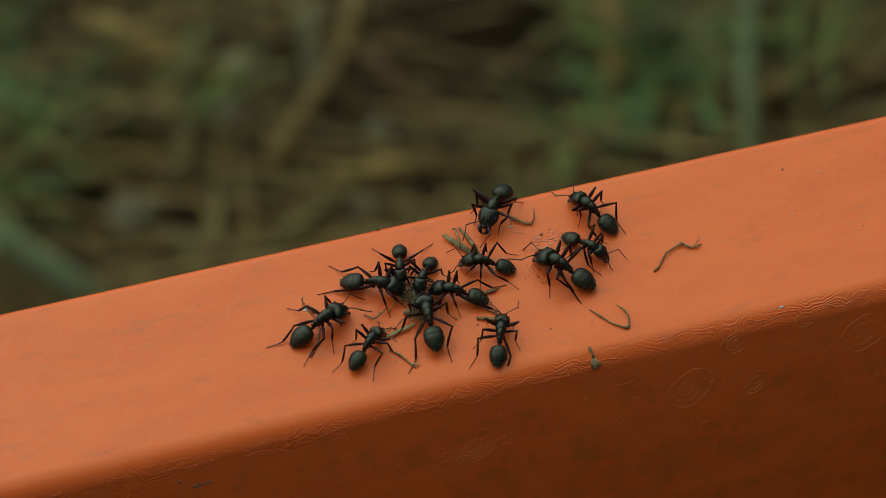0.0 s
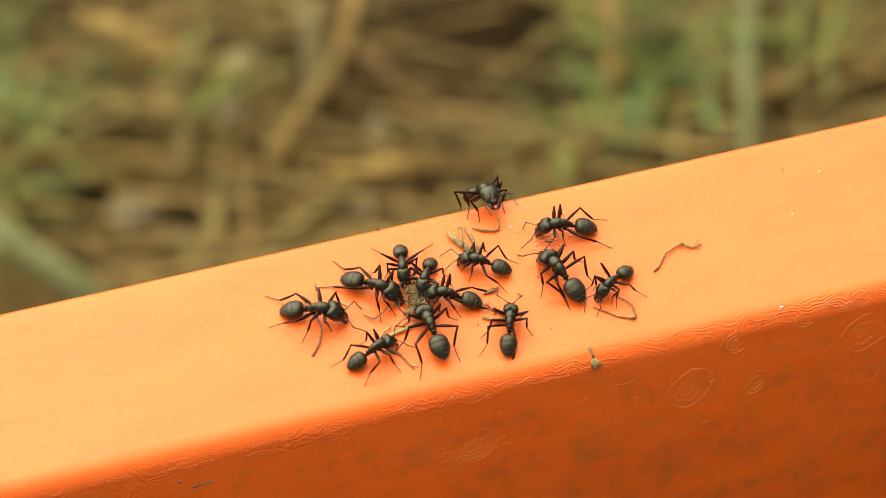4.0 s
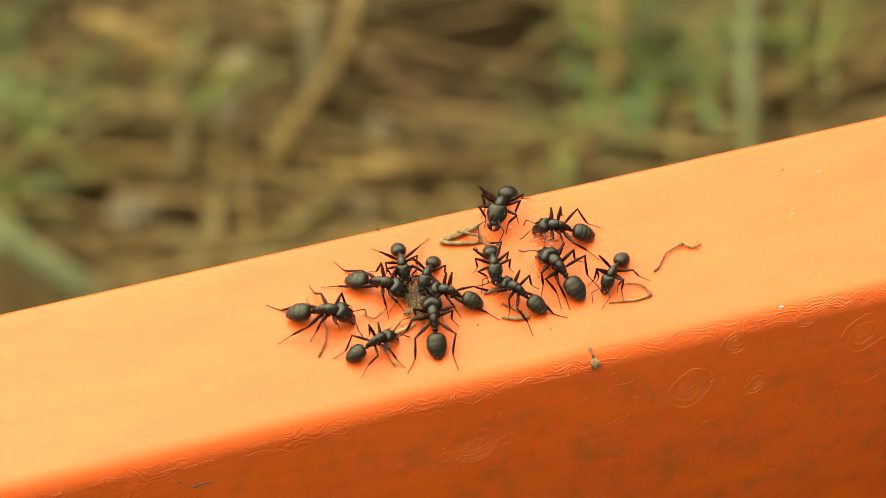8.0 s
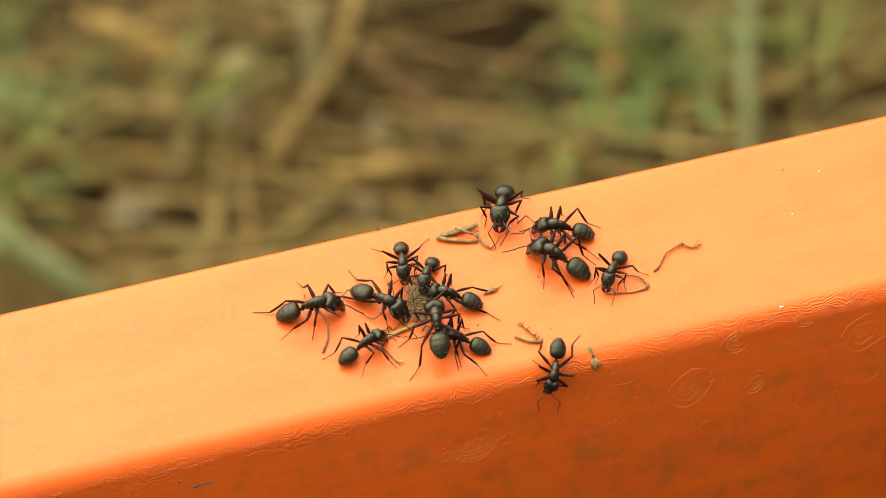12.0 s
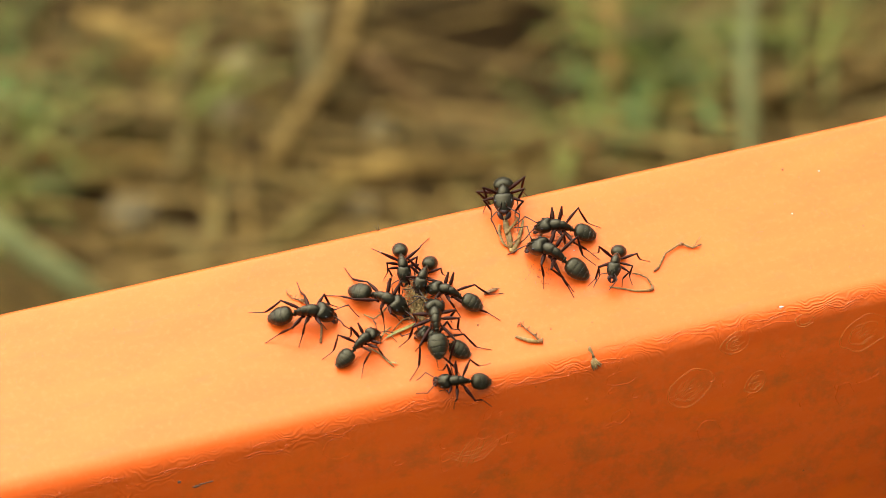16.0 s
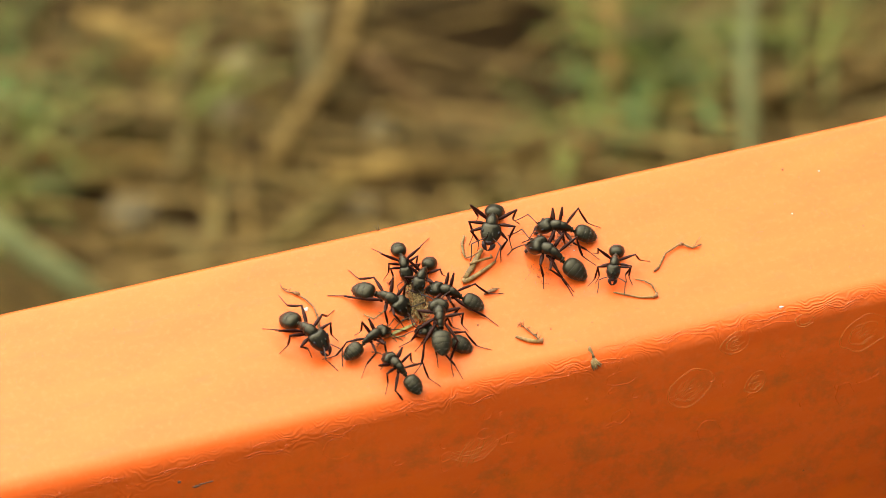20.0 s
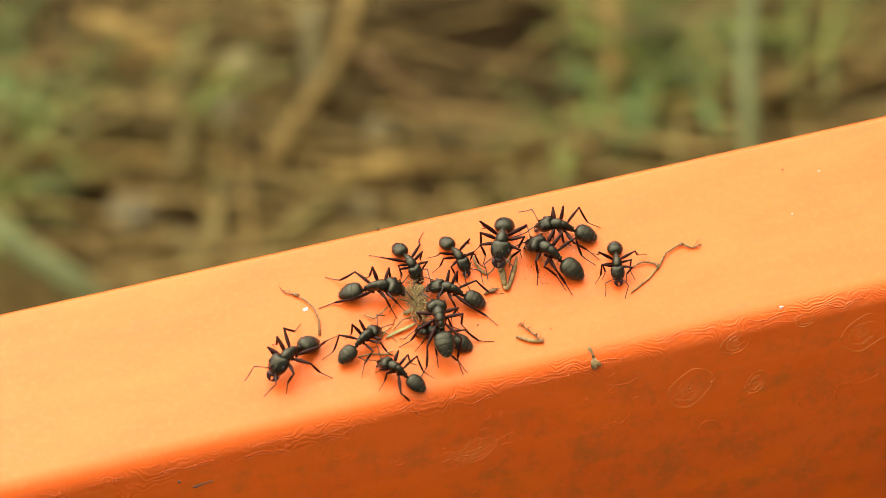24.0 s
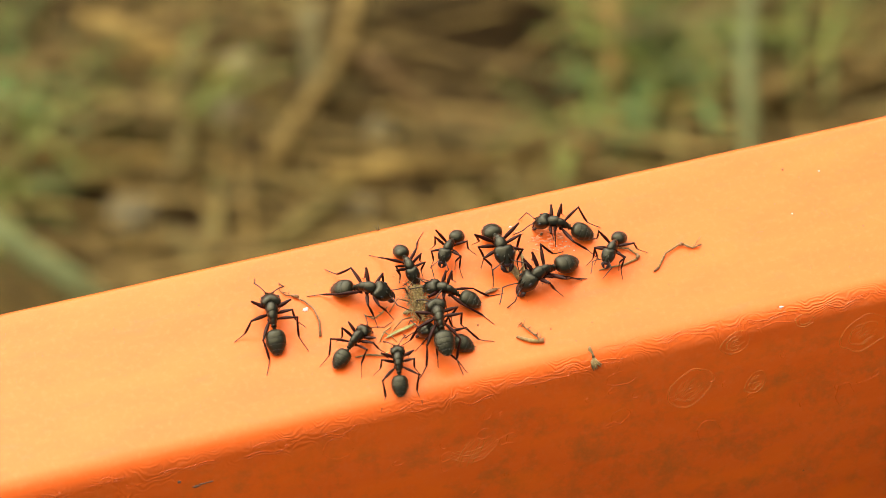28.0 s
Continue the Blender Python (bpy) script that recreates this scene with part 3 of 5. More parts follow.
    for side in (1, -1):
        bm = bmesh.new()
        blob(bm, scaled([(-0.10 * ha, side * 0.80 * hb, 0.46 * hc)])[0], scaled([(0.17 * ha, 0.12 * hb, 0.18 * hc)])[0], 12, 8)
        part("eye", bm, EYE_BLACK, head, "small black compound eye")
        bm = bmesh.new()
        tube(bm, scaled([(-0.02 * ha, side * 0.20 * hb, 0.90 * hc), (0.20 * ha, side * 0.27 * hb, 0.88 * hc), (0.44 * ha, side * 0.24 * hb, 0.72 * hc)]), [0.03 * hb * MM, 0.075 * hb * MM, 0.04 * hb * MM], 8)
        part("frontal_ridge", bm, SHELL, head)
        bm = bmesh.new()
        tube(bm, scaled([(0.72 * ha, side * 0.40 * hb, -0.02 * hc), (0.95 * ha, side * 0.42 * hb, -0.08 * hc), (1.18 * ha, side * 0.28 * hb, -0.14 * hc), (1.36 * ha, side * 0.05 * hb, -0.20 * hc)]),
             [0.28 * hb * MM, 0.27 * hb * MM, 0.19 * hb * MM, 0.04 * hb * MM], 8, 0.55)
        for q in (0.22, 0.14, 0.07):
            tube(bm, scaled([(1.24 * ha, side * q * hb, -0.18 * hc), (1.38 * ha, side * (q - 0.06) * hb, -0.20 * hc)]), [0.05 * hb * MM, 0.01 * hb * MM], 5)
        part("mandible", bm, JAW, head, "dark reddish toothed jaw")
        # antenna: a long straight scape, an elbow and a beaded lash
        bm = bmesh.new()
        pts = [(0, 0, 0), (0.5, side * 0.36, 0.18), (1.10, side * 0.95, 0.25), (1.65, side * 1.48, 0.16)]
        rad = [0.095, 0.070, 0.080, 0.100]
        for i in range(1, 21):
            u = i / 20
            pts.append((1.65 + 1.9 * u, side * (1.48 - 0.75 * u + 0.25 * u * u), 0.16 - 1.45 * u + 0.25 * u * u))
            rad.append(0.068 + 0.014 * (i % 2) - (0.03 if i == 20 else 0))
        tube(bm, [(a * k * MM, b * k * MM, c * k * MM) for a, b, c in pts], [r * k * MM for r in rad], 7)
        feeler = part("antenna", bm, FEELER, head, "thin brown elbowed antenna")
        feeler.matrix_basis = pose(0.42 * ha * MM, side * 0.30 * hb * MM, 0.62 * hc * MM, 0, -30, 0)
    # legs: hip and thigh, then shin and foot
    for pair, d in LEGS.items():
        for side in (1, -1):
            f, s = d["femur"] * k, d["shin"] * k
            bm = bmesh.new()
            tube(bm, scaled([(-0.10 * k, 0, 0.02), (0.16 * k, 0, 0), (0.30 * k, 0, 0), (0.38 * k, 0, 0), (0.30 * f, 0, 0.04 * k), (0.46 * f, 0, 0.06 * k), (0.66 * f, 0, 0.05 * k), (0.90 * f, 0, 0.01), (0.99 * f, 0, 0), (1.03 * f, 0, 0)]),
                 [c * k * MM for c in (0.34, 0.33, 0.22, 0.17, 0.25, 0.29, 0.25, 0.165, 0.165, 0.11)], 10, 0.80)
            leg = part("leg", bm, LIMB, ant)
            bm = bmesh.new()
            bend = 0.150 * s
            tube(bm, scaled([(-0.04 * k, 0, 0.02), (0.04 * s, 0, -bend * 0.12), (0.14 * s, 0, -bend * 0.36), (0.34 * s, 0, -bend * 0.74), (0.50 * s, 0, -bend * 0.98), (0.535 * s, 0, -bend * 1.02), (0.56 * s, 0, -bend * 1.02)]),
                 [c * k * MM for c in (0.10, 0.12, 0.145, 0.180, 0.155, 0.115, 0.06)], 8)
            tibia = len(bm.faces)
            joints = [0.55, 0.64, 0.65, 0.73, 0.74, 0.81, 0.82, 0.88, 0.89, 0.97, 1.0]
            drop = [1.02, 0.86, 0.84, 0.66, 0.64, 0.46, 0.44, 0.27, 0.24, 0.0, 0.0]
            tube(bm, [(u * s * MM, 0, -bend * h * MM) for u, h in zip(joints, drop)], [c * k * MM for c in (0.085, 0.080, 0.062, 0.074, 0.056, 0.068, 0.052, 0.062, 0.048, 0.058, 0.03)], 7)
            for y in (0.07, -0.07):
                tube(bm, scaled([(0.96 * s, 0, 0.01), (1.015 * s, y * k, 0.0), (1.03 * s, y * 1.6 * k, -0.03 * k)]), [0.03 * k * MM, 0.022 * k * MM, 0.006 * k * MM], 5)
            tube(bm, scaled([(0.53 * s, 0, -bend), (0.58 * s, 0.05 * k, -bend * 1.30)]), [0.03 * k * MM, 0.006 * k * MM], 4)
            bm.faces.ensure_lookup_table()
            for face in bm.faces[tibia:]:
                face.material_index = 1
            shin = part("shin", bm, LIMB, leg)
            shin.data.materials.append(TARSUS)
    return ant


def bend_leg(hip, foot, f, s, out):
    """The thigh's pose and the shin's pose in the thigh's space, so that the foot's tip is at foot; the knee points up and to the side by out."""
    d = foot - hip
    length = min(max(d.length, abs(f - s) * 1.02 + 1e-6), (f + s) * 0.995)
    d.normalize()
    pole = Vector((0, math.copysign(out, hip.y), 1.0))
    y = pole.cross(d).normalized()
    lift = d.cross(y)
    a = math.acos(max(-1, min(1, (f * f + length * length - s * s) / (2 * f * length))))
    x = d * math.cos(a) + lift * math.sin(a)
    m = Matrix((x, y, x.cross(y))).transposed().to_4x4()
    m.translation = hip
    knee = math.acos(max(-1, min(1, (f * f + s * s - length * length) / (2 * f * s))))
    return m, Matrix.Translation((f, 0, 0)) @ Matrix.Rotation(math.pi - knee, 4, "Y")


def smooth_rows(rows, t):
    """Eased values between rows of (t, ...)."""
    if t <= rows[0][0]:
        return rows[0][1:]
    for a, b in zip(rows, rows[1:]):
        if t <= b[0]:
            u = (t - a[0]) / (b[0] - a[0])
            return tuple(p + (q - p) * u for p, q in zip(a[1:], b[1:]))
    return rows[-1][1:]


def thin(rows):
    """Drops the rows that stand between two equal ones."""
    same = lambda a, b: all(abs(p - q) < 1e-7 for r0, r1 in zip(a, b) for p, q in zip(r0, r1))
    kept = [rows[0]]
    for before, row, after in zip(rows, rows[1:], rows[2:]):
        if not (same(before[1], row[1]) and same(row[1], after[1])):
            kept.append(row)
    return kept + [rows[-1]]


def raised(s, pitch, k):
    """How far a body that rears is lifted to keep its tail clear of the rail; over the back edge it needs no room."""
    return 0.0 if s > 3.0 else max(0.0, 4.4 * k * math.sin(radians(pitch)) - 0.35 * k) * min(1.0, (3.0 - s) / 1.5)


def crawl(ant, rows, seed, lifts=((0, 0.0),), feet=None):
    """Keys an ant along rows of (seconds, x, s, heading, pitch) on the rail's skin, in millimetres and degrees; its feet hold the rail and step after it.
    lifts: rows of (seconds, mm) by which the body is raised; feet: where single feet stand, ahead of and beside the body, in millimetres."""
    rnd = random.Random(seed)
    k, size = ant["chest"], ant.scale[0]
    steps = [i * 0.1 for i in range(281)]
    way = [smooth_rows(rows, t) for t in steps]
    way = [tuple(sum(way[min(max(i + j, 0), 280)][c] * w for j, w in ((-2, .1), (-1, .2), (0, .4), (1, .2), (2, .1))) for c in range(4)) for i in range(281)]
    poses = [stand(x, s, h, smooth_rows(lifts, t)[0] + raised(s, p, k) * size, p) for t, (x, s, h, p) in zip(steps, way)]
    walk(ant, thin(list(zip(steps, poses))))
    legs = [o for o in ant.children if o.name.startswith("leg")]
    back = [(m @ Matrix.Scale(size, 4)).inverted() for m in poses]
    n = 0
    for pair, d in LEGS.items():
        for side in (1, -1):
            leg, shin = legs[n], legs[n].children[0]
            tripod = (n // 2 + n) % 2
            n += 1
            jx, jy = rnd.uniform(-0.9, 0.6), rnd.uniform(-0.7, 0.5)
            rx, ry = (feet or {}).get((pair, side), ((d["foot"][0] + jx) * k * size, side * (d["foot"][1] + jy) * k * size))
            hip = Vector((d["hip"][0] * k, side * d["hip"][1] * k, d["hip"][2] * k)) * MM
            def goal(i):
                x, s, h, _ = way[min(i, 280)]
                c, q = math.cos(radians(h)), math.sin(radians(h))
                return x + rx * c - ry * q, s + rx * q + ry * c
            foot, thigh_rows, shin_rows, free = goal(0), [], [], 0
            for i, t in enumerate(steps):
                want, air = goal(i), 0.0
                far = math.hypot(want[0] - foot[0], want[1] - foot[1])
                if far > (0.9 + 0.25 * tripod) * size and i >= free:
                    ahead = goal(i + 3)
                    foot = ((foot[0] + ahead[0]) / 2, (foot[1] + ahead[1]) / 2)
                    air, free = 0.45 * size, i + 1
                elif i == free and i > 0:
                    foot = goal(i + 2)
                place, normal = over_rail(*foot)
                a, b = bend_leg(hip, back[i] @ (place + normal * (air + 0.03) * MM), d["femur"] * k * MM, d["shin"] * k * MM, d["out"])
                thigh_rows.append((t, a))
                shin_rows.append((t, b))
            walk(leg, thin(thigh_rows))
            walk(shin, thin(shin_rows))
    # head and antennae feel about
    head = [o for o in ant.children if o.name.startswith("head")][0]
    rest = head.matrix_basis.copy()
    turns, t = [], 0.0
    while t < 28.0:
        turns.append((t, rest @ pose(0, 0, 0, rnd.uniform(-4, 4), rnd.uniform(-5, 5), rnd.uniform(-8, 8))))
        t += rnd.uniform(0.4, 1.1)
    walk(head, turns + [(28.0, turns[-1][1])])
    for feeler in [o for o in head.children if o.name.startswith("antenna")]:
        rest, t, turns = feeler.matrix_basis.copy(), 0.0, []
        while t < 28.0:
            turns.append((t, rest @ pose(0, 0, 0, rnd.uniform(-15, 15), rnd.uniform(-16, 22), rnd.uniform(-24, 24))))
            t += rnd.uniform(0.25, 0.7)
        walk(feeler, turns + [(28.0, turns[-1][1])])


major = build_ant(MAJOR, 1)
minor = build_ant(MINOR, 2)
for first, sizes, word in ((major, MAJOR, "large"), (minor, MINOR, "small")):
    first["chest"] = sizes["chest"]
    tagged(first, word + " black ant standing on the orange rail", "ant", "ants on the rail")


def another(first, scale, label):
    ant = copy_thing(first, Matrix.Identity(4)) if first["used"] else first
    first["used"] = 1
    ant.scale = (scale, scale, scale)
    return tagged(ant, label)


major["used"] = minor["used"] = 0
porter = another(major, 0.92, "large black ant tugging a dry insect leg at the rail edge")
rear_feeder = another(minor, 1.06, "small black ant feeding at the pink residue")
dragger = another(minor, 0.90, "small black ant dragging a thin insect leg")
stout = another(major, 0.94, "large black ant with a rounded glossy abdomen by the residue")
wanderer = another(minor, 0.95, "small black ant roaming over the orange rail")
creeper = another(minor, 1.01, "small black ant squeezed under a larger ant")
nibbler = another(minor, 0.96, "small black ant gripping a tan splinter")
hub = another(major, 0.92, "large black ant standing over the prey")
puller = another(minor, 1.02, "small black ant pulling at the prey remains")
backer = another(minor, 0.90, "small black ant biting the prey remains")
visitor = another(minor, 0.88, "small black ant leaving the prey remains")
sideways = another(major, 0.88, "large black ant with open jaws at the prey")
roamer = another(major, 0.91, "large black ant beside a curved insect leg")


# ---- bits of prey and litter on the rail ----
def bit(name, label, category, pieces):
    """A small thing of several bent sticks: rows of (name, points in mm, radii in mm, material, flatness)."""
    root = empty(name)
    tagged(root, label, category)
    for piece, points, radii, mat, flat in pieces:
        bm = bmesh.new()
        tube(bm, scaled(points), [r * MM for r in radii], 8, flat)
        part(piece, bm, mat, root)
    return root


def spines(points, every, length, seed):
    """Short stiff hairs along a stick, as pieces for bit()."""
    rnd, made = random.Random(seed), []
    for p, q in zip(points, points[1:]):
        for i in range(every):
            u = (i + rnd.random()) / every
            c = [a + (b - a) * u for a, b in zip(p, q)]
            made.append(("spine", [c, (c[0] + rnd.uniform(-1, 1) * length, c[1] + rnd.uniform(-1, 1) * length, c[2] + rnd.uniform(0.2, 0.8) * length)], [0.055, 0.02], BROWN, 1.0))
    return made


straw_line = [(-2.4, 0.1, 0.30), (-0.8, 0.0, 0.34), (0.8, 0.06, 0.36), (2.3, 0.0, 0.55)]
straw = bit("insect_leg_piece", "dry straw-coloured insect leg piece carried by a large ant", "insect leg",
            [("thigh", straw_line, [0.33, 0.42, 0.40, 0.28], STRAW, 0.7),
             ("knee", [(-2.6, 0.25, 0.3), (-2.85, -0.1, 0.32), (-2.6, -0.5, 0.3)], [0.24, 0.34, 0.24], STRAW, 0.9),
             ("shin", [(-2.75, -0.2, 0.3), (-1.6, -0.95, 0.34), (0.1, -1.7, 0.3), (1.6, -2.2, 0.2)], [0.30, 0.29, 0.24, 0.14], STRAW, 0.9),
             ("foot", [(-0.5, 0.35, 0.7), (0.4, -0.5, 0.75), (1.5, -1.4, 0.55)], [0.15, 0.16, 0.14], STRAW, 1.0),
             ("claw", [(1.35, -1.3, 0.58), (1.7, -1.6, 0.5), (2.1, -1.3, 0.5)], [0.14, 0.20, 0.05], BROWN, 1.0)] + spines(straw_line, 4, 0.5, 1))
loop_line = [(-2.7, 0.0, 0.12), (-1.2, -0.25, 0.2), (0.6, -0.5, 0.15), (2.3, -0.35, 0.2)]
legloop = bit("insect_leg_piece", "thin brown bent insect leg with spines lying on the rail", "insect leg",
              [("shin", loop_line, [0.08, 0.11, 0.12, 0.14], STRAW, 1.0), ("joint", [(2.2, -0.4, 0.2), (2.6, -0.1, 0.25), (2.5, 0.3, 0.2)], [0.18, 0.24, 0.16], BROWN, 1.0),
               ("foot", [(2.5, 0.3, 0.2), (1.9, 1.4, 0.3), (0.9, 2.0, 0.2), (-0.2, 2.2, 0.1)], [0.12, 0.10, 0.08, 0.05], STRAW, 1.0)] + spines([(2.5, 0.3, 0.2), (1.9, 1.4, 0.3), (0.6, 2.1, 0.15)], 4, 0.5, 2))
arc_line = [(-3.9, 0.3, 0.12), (-2.6, 1.15, 0.2), (-1.2, 1.6, 0.3), (0.4, 1.75, 0.35), (2.2, 1.2, 0.3), (3.9, 0.0, 0.12)]
arcleg = bit("insect_leg_piece", "long curved brown insect leg lying on the rail", "insect leg",
             [("shin", arc_line[1:], [0.09, 0.10, 0.11, 0.14, 0.16], BROWN, 1.0), ("joint", [(-3.0, 0.9, 0.2), (-2.5, 1.2, 0.3), (-2.2, 1.5, 0.3)], [0.10, 0.26, 0.12], BROWN, 1.0),
              ("foot", [(-2.8, 1.0, 0.2), (-3.5, 0.4, 0.2), (-4.4, 0.3, 0.1), (-5.0, 0.5, 0.1)], [0.08, 0.07, 0.06, 0.04], BROWN, 1.0)] + spines([(-4.6, 0.3, 0.1), (-3.0, 0.9, 0.2), (-2.0, 1.4, 0.3)], 3, 0.45, 3))
twig_line = [(-2.1, 0.0, 0.12), (-0.6, 0.2, 0.22), (0.9, 0.0, 0.2), (2.1, -0.1, 0.12)]
twig = bit("twig_scrap", "thin tan splinter of plant on the rail", "twig",
           [("stick", twig_line, [0.10, 0.13, 0.12, 0.07], STRAW, 0.8), ("tip", [(1.2, 0, 0.2), (1.9, 0.4, 0.25), (2.3, 0.5, 0.1)], [0.08, 0.10, 0.02], GREENISH, 0.6)])
small_line = [(-1.6, 0.9, 0.12), (-0.8, 0.6, 0.25), (0.6, 0.2, 0.25), (1.5, -0.2, 0.15)]
smallbit = bit("insect_leg_piece", "small bent straw-coloured insect leg on the rail", "insect leg",
               [("thigh", [(1.4, -0.3, 0.24), (0.3, -0.75, 0.28), (-1.5, -0.95, 0.2)], [0.22, 0.28, 0.17], STRAW, 0.8), ("joint", [(1.2, -0.35, 0.25), (1.6, -0.1, 0.3), (1.5, 0.25, 0.25)], [0.18, 0.32, 0.16], BROWN, 1.0),
                ("shin", small_line, [0.07, 0.11, 0.12, 0.14], BROWN, 1.0), ("foot", [(-1.5, 0.85, 0.15), (-1.9, 1.2, 0.2), (-2.0, 0.4, 0.1)], [0.08, 0.08, 0.03], BROWN, 1.0)] + spines(small_line, 5, 0.75, 4))

hook_line = [(-1.7, 0.5, 0.15), (-0.5, -0.1, 0.3), (0.9, -0.25, 0.25), (1.6, -0.1, 0.2)]
hook = bit("insect_leg_piece", "bent tan insect leg held by a large ant", "insect leg",
           [("thigh", hook_line, [0.14, 0.19, 0.17, 0.13], STRAW, 0.8), ("shin", [(1.6, -0.1, 0.2), (1.7, 0.7, 0.5), (1.3, 1.9, 0.7)], [0.12, 0.10, 0.07], BROWN, 1.0)] + spines(hook_line, 3, 0.45, 5))


def lay(ob, x, s, heading, lift=0.0):
    ob.matrix_basis = stand(x, s, heading, lift)
    return ob


# prey that the ants pull apart, in the middle of the crowd
def build_prey():
    root = empty("dead_insect")
    tagged(root, "pale tattered insect remains pulled apart by ants on the rail", "insect")
    rnd = random.Random(11)
    for i, (x, y, z, a, b, c, turn) in enumerate(((0.2, 0, 0.5, 1.4, 0.5, 0.42, 75), (-0.1, -1.6, 0.45, 1.1, 0.5, 0.4, 100), (0.6, 1.7, 0.5, 0.9, 0.5, 0.42, 40), (-1.3, -0.9, 0.3, 0.8, 0.3, 0.25, 20))):
        bm = bmesh.new()
        blob(bm, (0, 0, 0), scaled([(a, b, c)])[0], 22, 14)
        for v in bm.verts:
            v.co *= 1 + 0.45 * noise.noise(v.co * 1500 + Vector((i * 7, 0, 0)))
        shell = part("shell", bm, HUSK, root)
        shell.matrix_basis = pose(x * MM, y * MM, z * MM, rnd.uniform(-20, 20), rnd.uniform(-20, 20), turn)
    bm = bmesh.new()
    for _ in range(620):
        x, y = rnd.gauss(0.0, 0.6), rnd.gauss(-0.1, 1.5)
        z, h, n = rnd.uniform(0.1, 1.3), rnd.uniform(0, 6.28), rnd.uniform(0.3, 1.2)
        tube(bm, scaled([(x, y, z), (x + n * 0.5 * math.cos(h), y + n * 0.5 * math.sin(h), z + 0.2), (x + n * math.cos(h + 0.4), y + n * math.sin(h + 0.4), max(z - 0.1, 0.05))]), [0.034 * MM, 0.030 * MM, 0.012 * MM], 4)
    tagged(part("torn_tissue", bm, HUSK, root, "torn straw-coloured fibres"), kind="stuff")
    for pts in ([(-0.9, 0.4, 0.4), (-2.2, 0.8, 1.0), (-3.6, -0.4, 0.2)], [(-1.0, -1.8, 0.3), (-2.4, -2.2, 0.8), (-3.8, -3.0, 0.15)], [(0.2, 2.0, 0.5), (0.4, 3.2, 1.1), (1.3, 4.2, 0.9)], [(0.8, 1.0, 0.7), (2.2, 1.6, 1.1), (3.4, 1.2, 0.2)]):
        bm = bmesh.new()
        tube(bm, scaled(pts), [0.11 * MM, 0.09 * MM, 0.05 * MM], 7)
        part("insect_limb", bm, BROWN, root)
    return root


lay(build_prey(), -5.22, -7.05, 0).scale = (1.0, 1.0, 0.95)
strip_line = [(-2.0, 0.0, 0.25), (-0.6, 0.1, 0.35), (0.9, 0.0, 0.4), (2.2, 0.1, 0.3)]
lay(bit("plant_strip", "pale yellow-green plant strip under the ants", "plant scrap", [("strip", strip_line, [0.10, 0.26, 0.28, 0.12], GREENISH, 0.35)]), -8.27, -10.50, 14)
curl_line = [(-1.6, 1.0, 0.1), (-0.9, -0.3, 0.5), (0.2, -0.2, 0.9), (1.3, 0.6, 0.5)]
lay(bit("insect_leg_piece", "curled tan insect leg beside the prey", "insect leg", [("shin", curl_line, [0.08, 0.11, 0.10, 0.07], STRAW, 1.0)] + spines(curl_line, 3, 0.4, 7)), -10.05, -7.60, 10)
lay(bit("insect_leg_piece", "pale hooked insect leg by a small ant", "insect leg", [("shin", [(-1.0, -0.9, 0.1), (-0.2, 0.2, 0.4), (0.9, 0.8, 0.2)], [0.06, 0.11, 0.07], HUSK, 1.0), ("foot", [(-0.2, 0.2, 0.4), (0.7, -0.7, 0.2), (1.0, -1.4, 0.1)], [0.08, 0.06, 0.04], STRAW, 1.0)]), -10.00, -10.35, 0)
lay(bit("husk_chip", "small brown husk chip on the rail", "husk", [("chip", [(-0.9, 0, 0.15), (-0.3, 0.05, 0.25), (0.5, 0.0, 0.25), (1.1, 0.1, 0.15)], [0.12, 0.26, 0.30, 0.08], BROWN, 0.6)] + spines([(0.3, 0, 0.3), (1.1, 0.1, 0.2)], 4, 0.5, 8)), 3.86, -7.75, 10)
stick_line = [(-3.6, -1.9, 0.15), (-3.0, -1.6, 0.2), (-1.6, 0.1, 0.35), (0.5, 1.0, 0.3)]
lay(bit("insect_leg_piece", "brown spiny insect leg lying alone on the rail", "insect leg",
        [("shin", stick_line[1:], [0.13, 0.12, 0.13], STRAW, 1.0), ("tip", [(-3.7, -1.95, 0.12), (-3.3, -1.75, 0.17), (-2.9, -1.55, 0.2)], [0.12, 0.15, 0.12], BROWN, 1.0), ("joint", [(0.3, 0.9, 0.3), (0.7, 1.0, 0.35), (1.0, 0.8, 0.3)], [0.14, 0.24, 0.14], BROWN, 1.0),
         ("foot", [(0.9, 0.9, 0.3), (1.9, 0.1, 0.2), (3.2, 0.3, 0.25)], [0.14, 0.12, 0.05], STRAW, 1.0), ("claw", [(2.0, 0.1, 0.2), (2.9, 0.9, 0.5), (3.3, 1.3, 0.4)], [0.07, 0.06, 0.03], STRAW, 1.0)] + spines([(0.5, 1.0, 0.3), (1.9, 0.1, 0.2), (3.0, 0.3, 0.25)], 5, 0.6, 9)), 27.67, -8.20, 0)


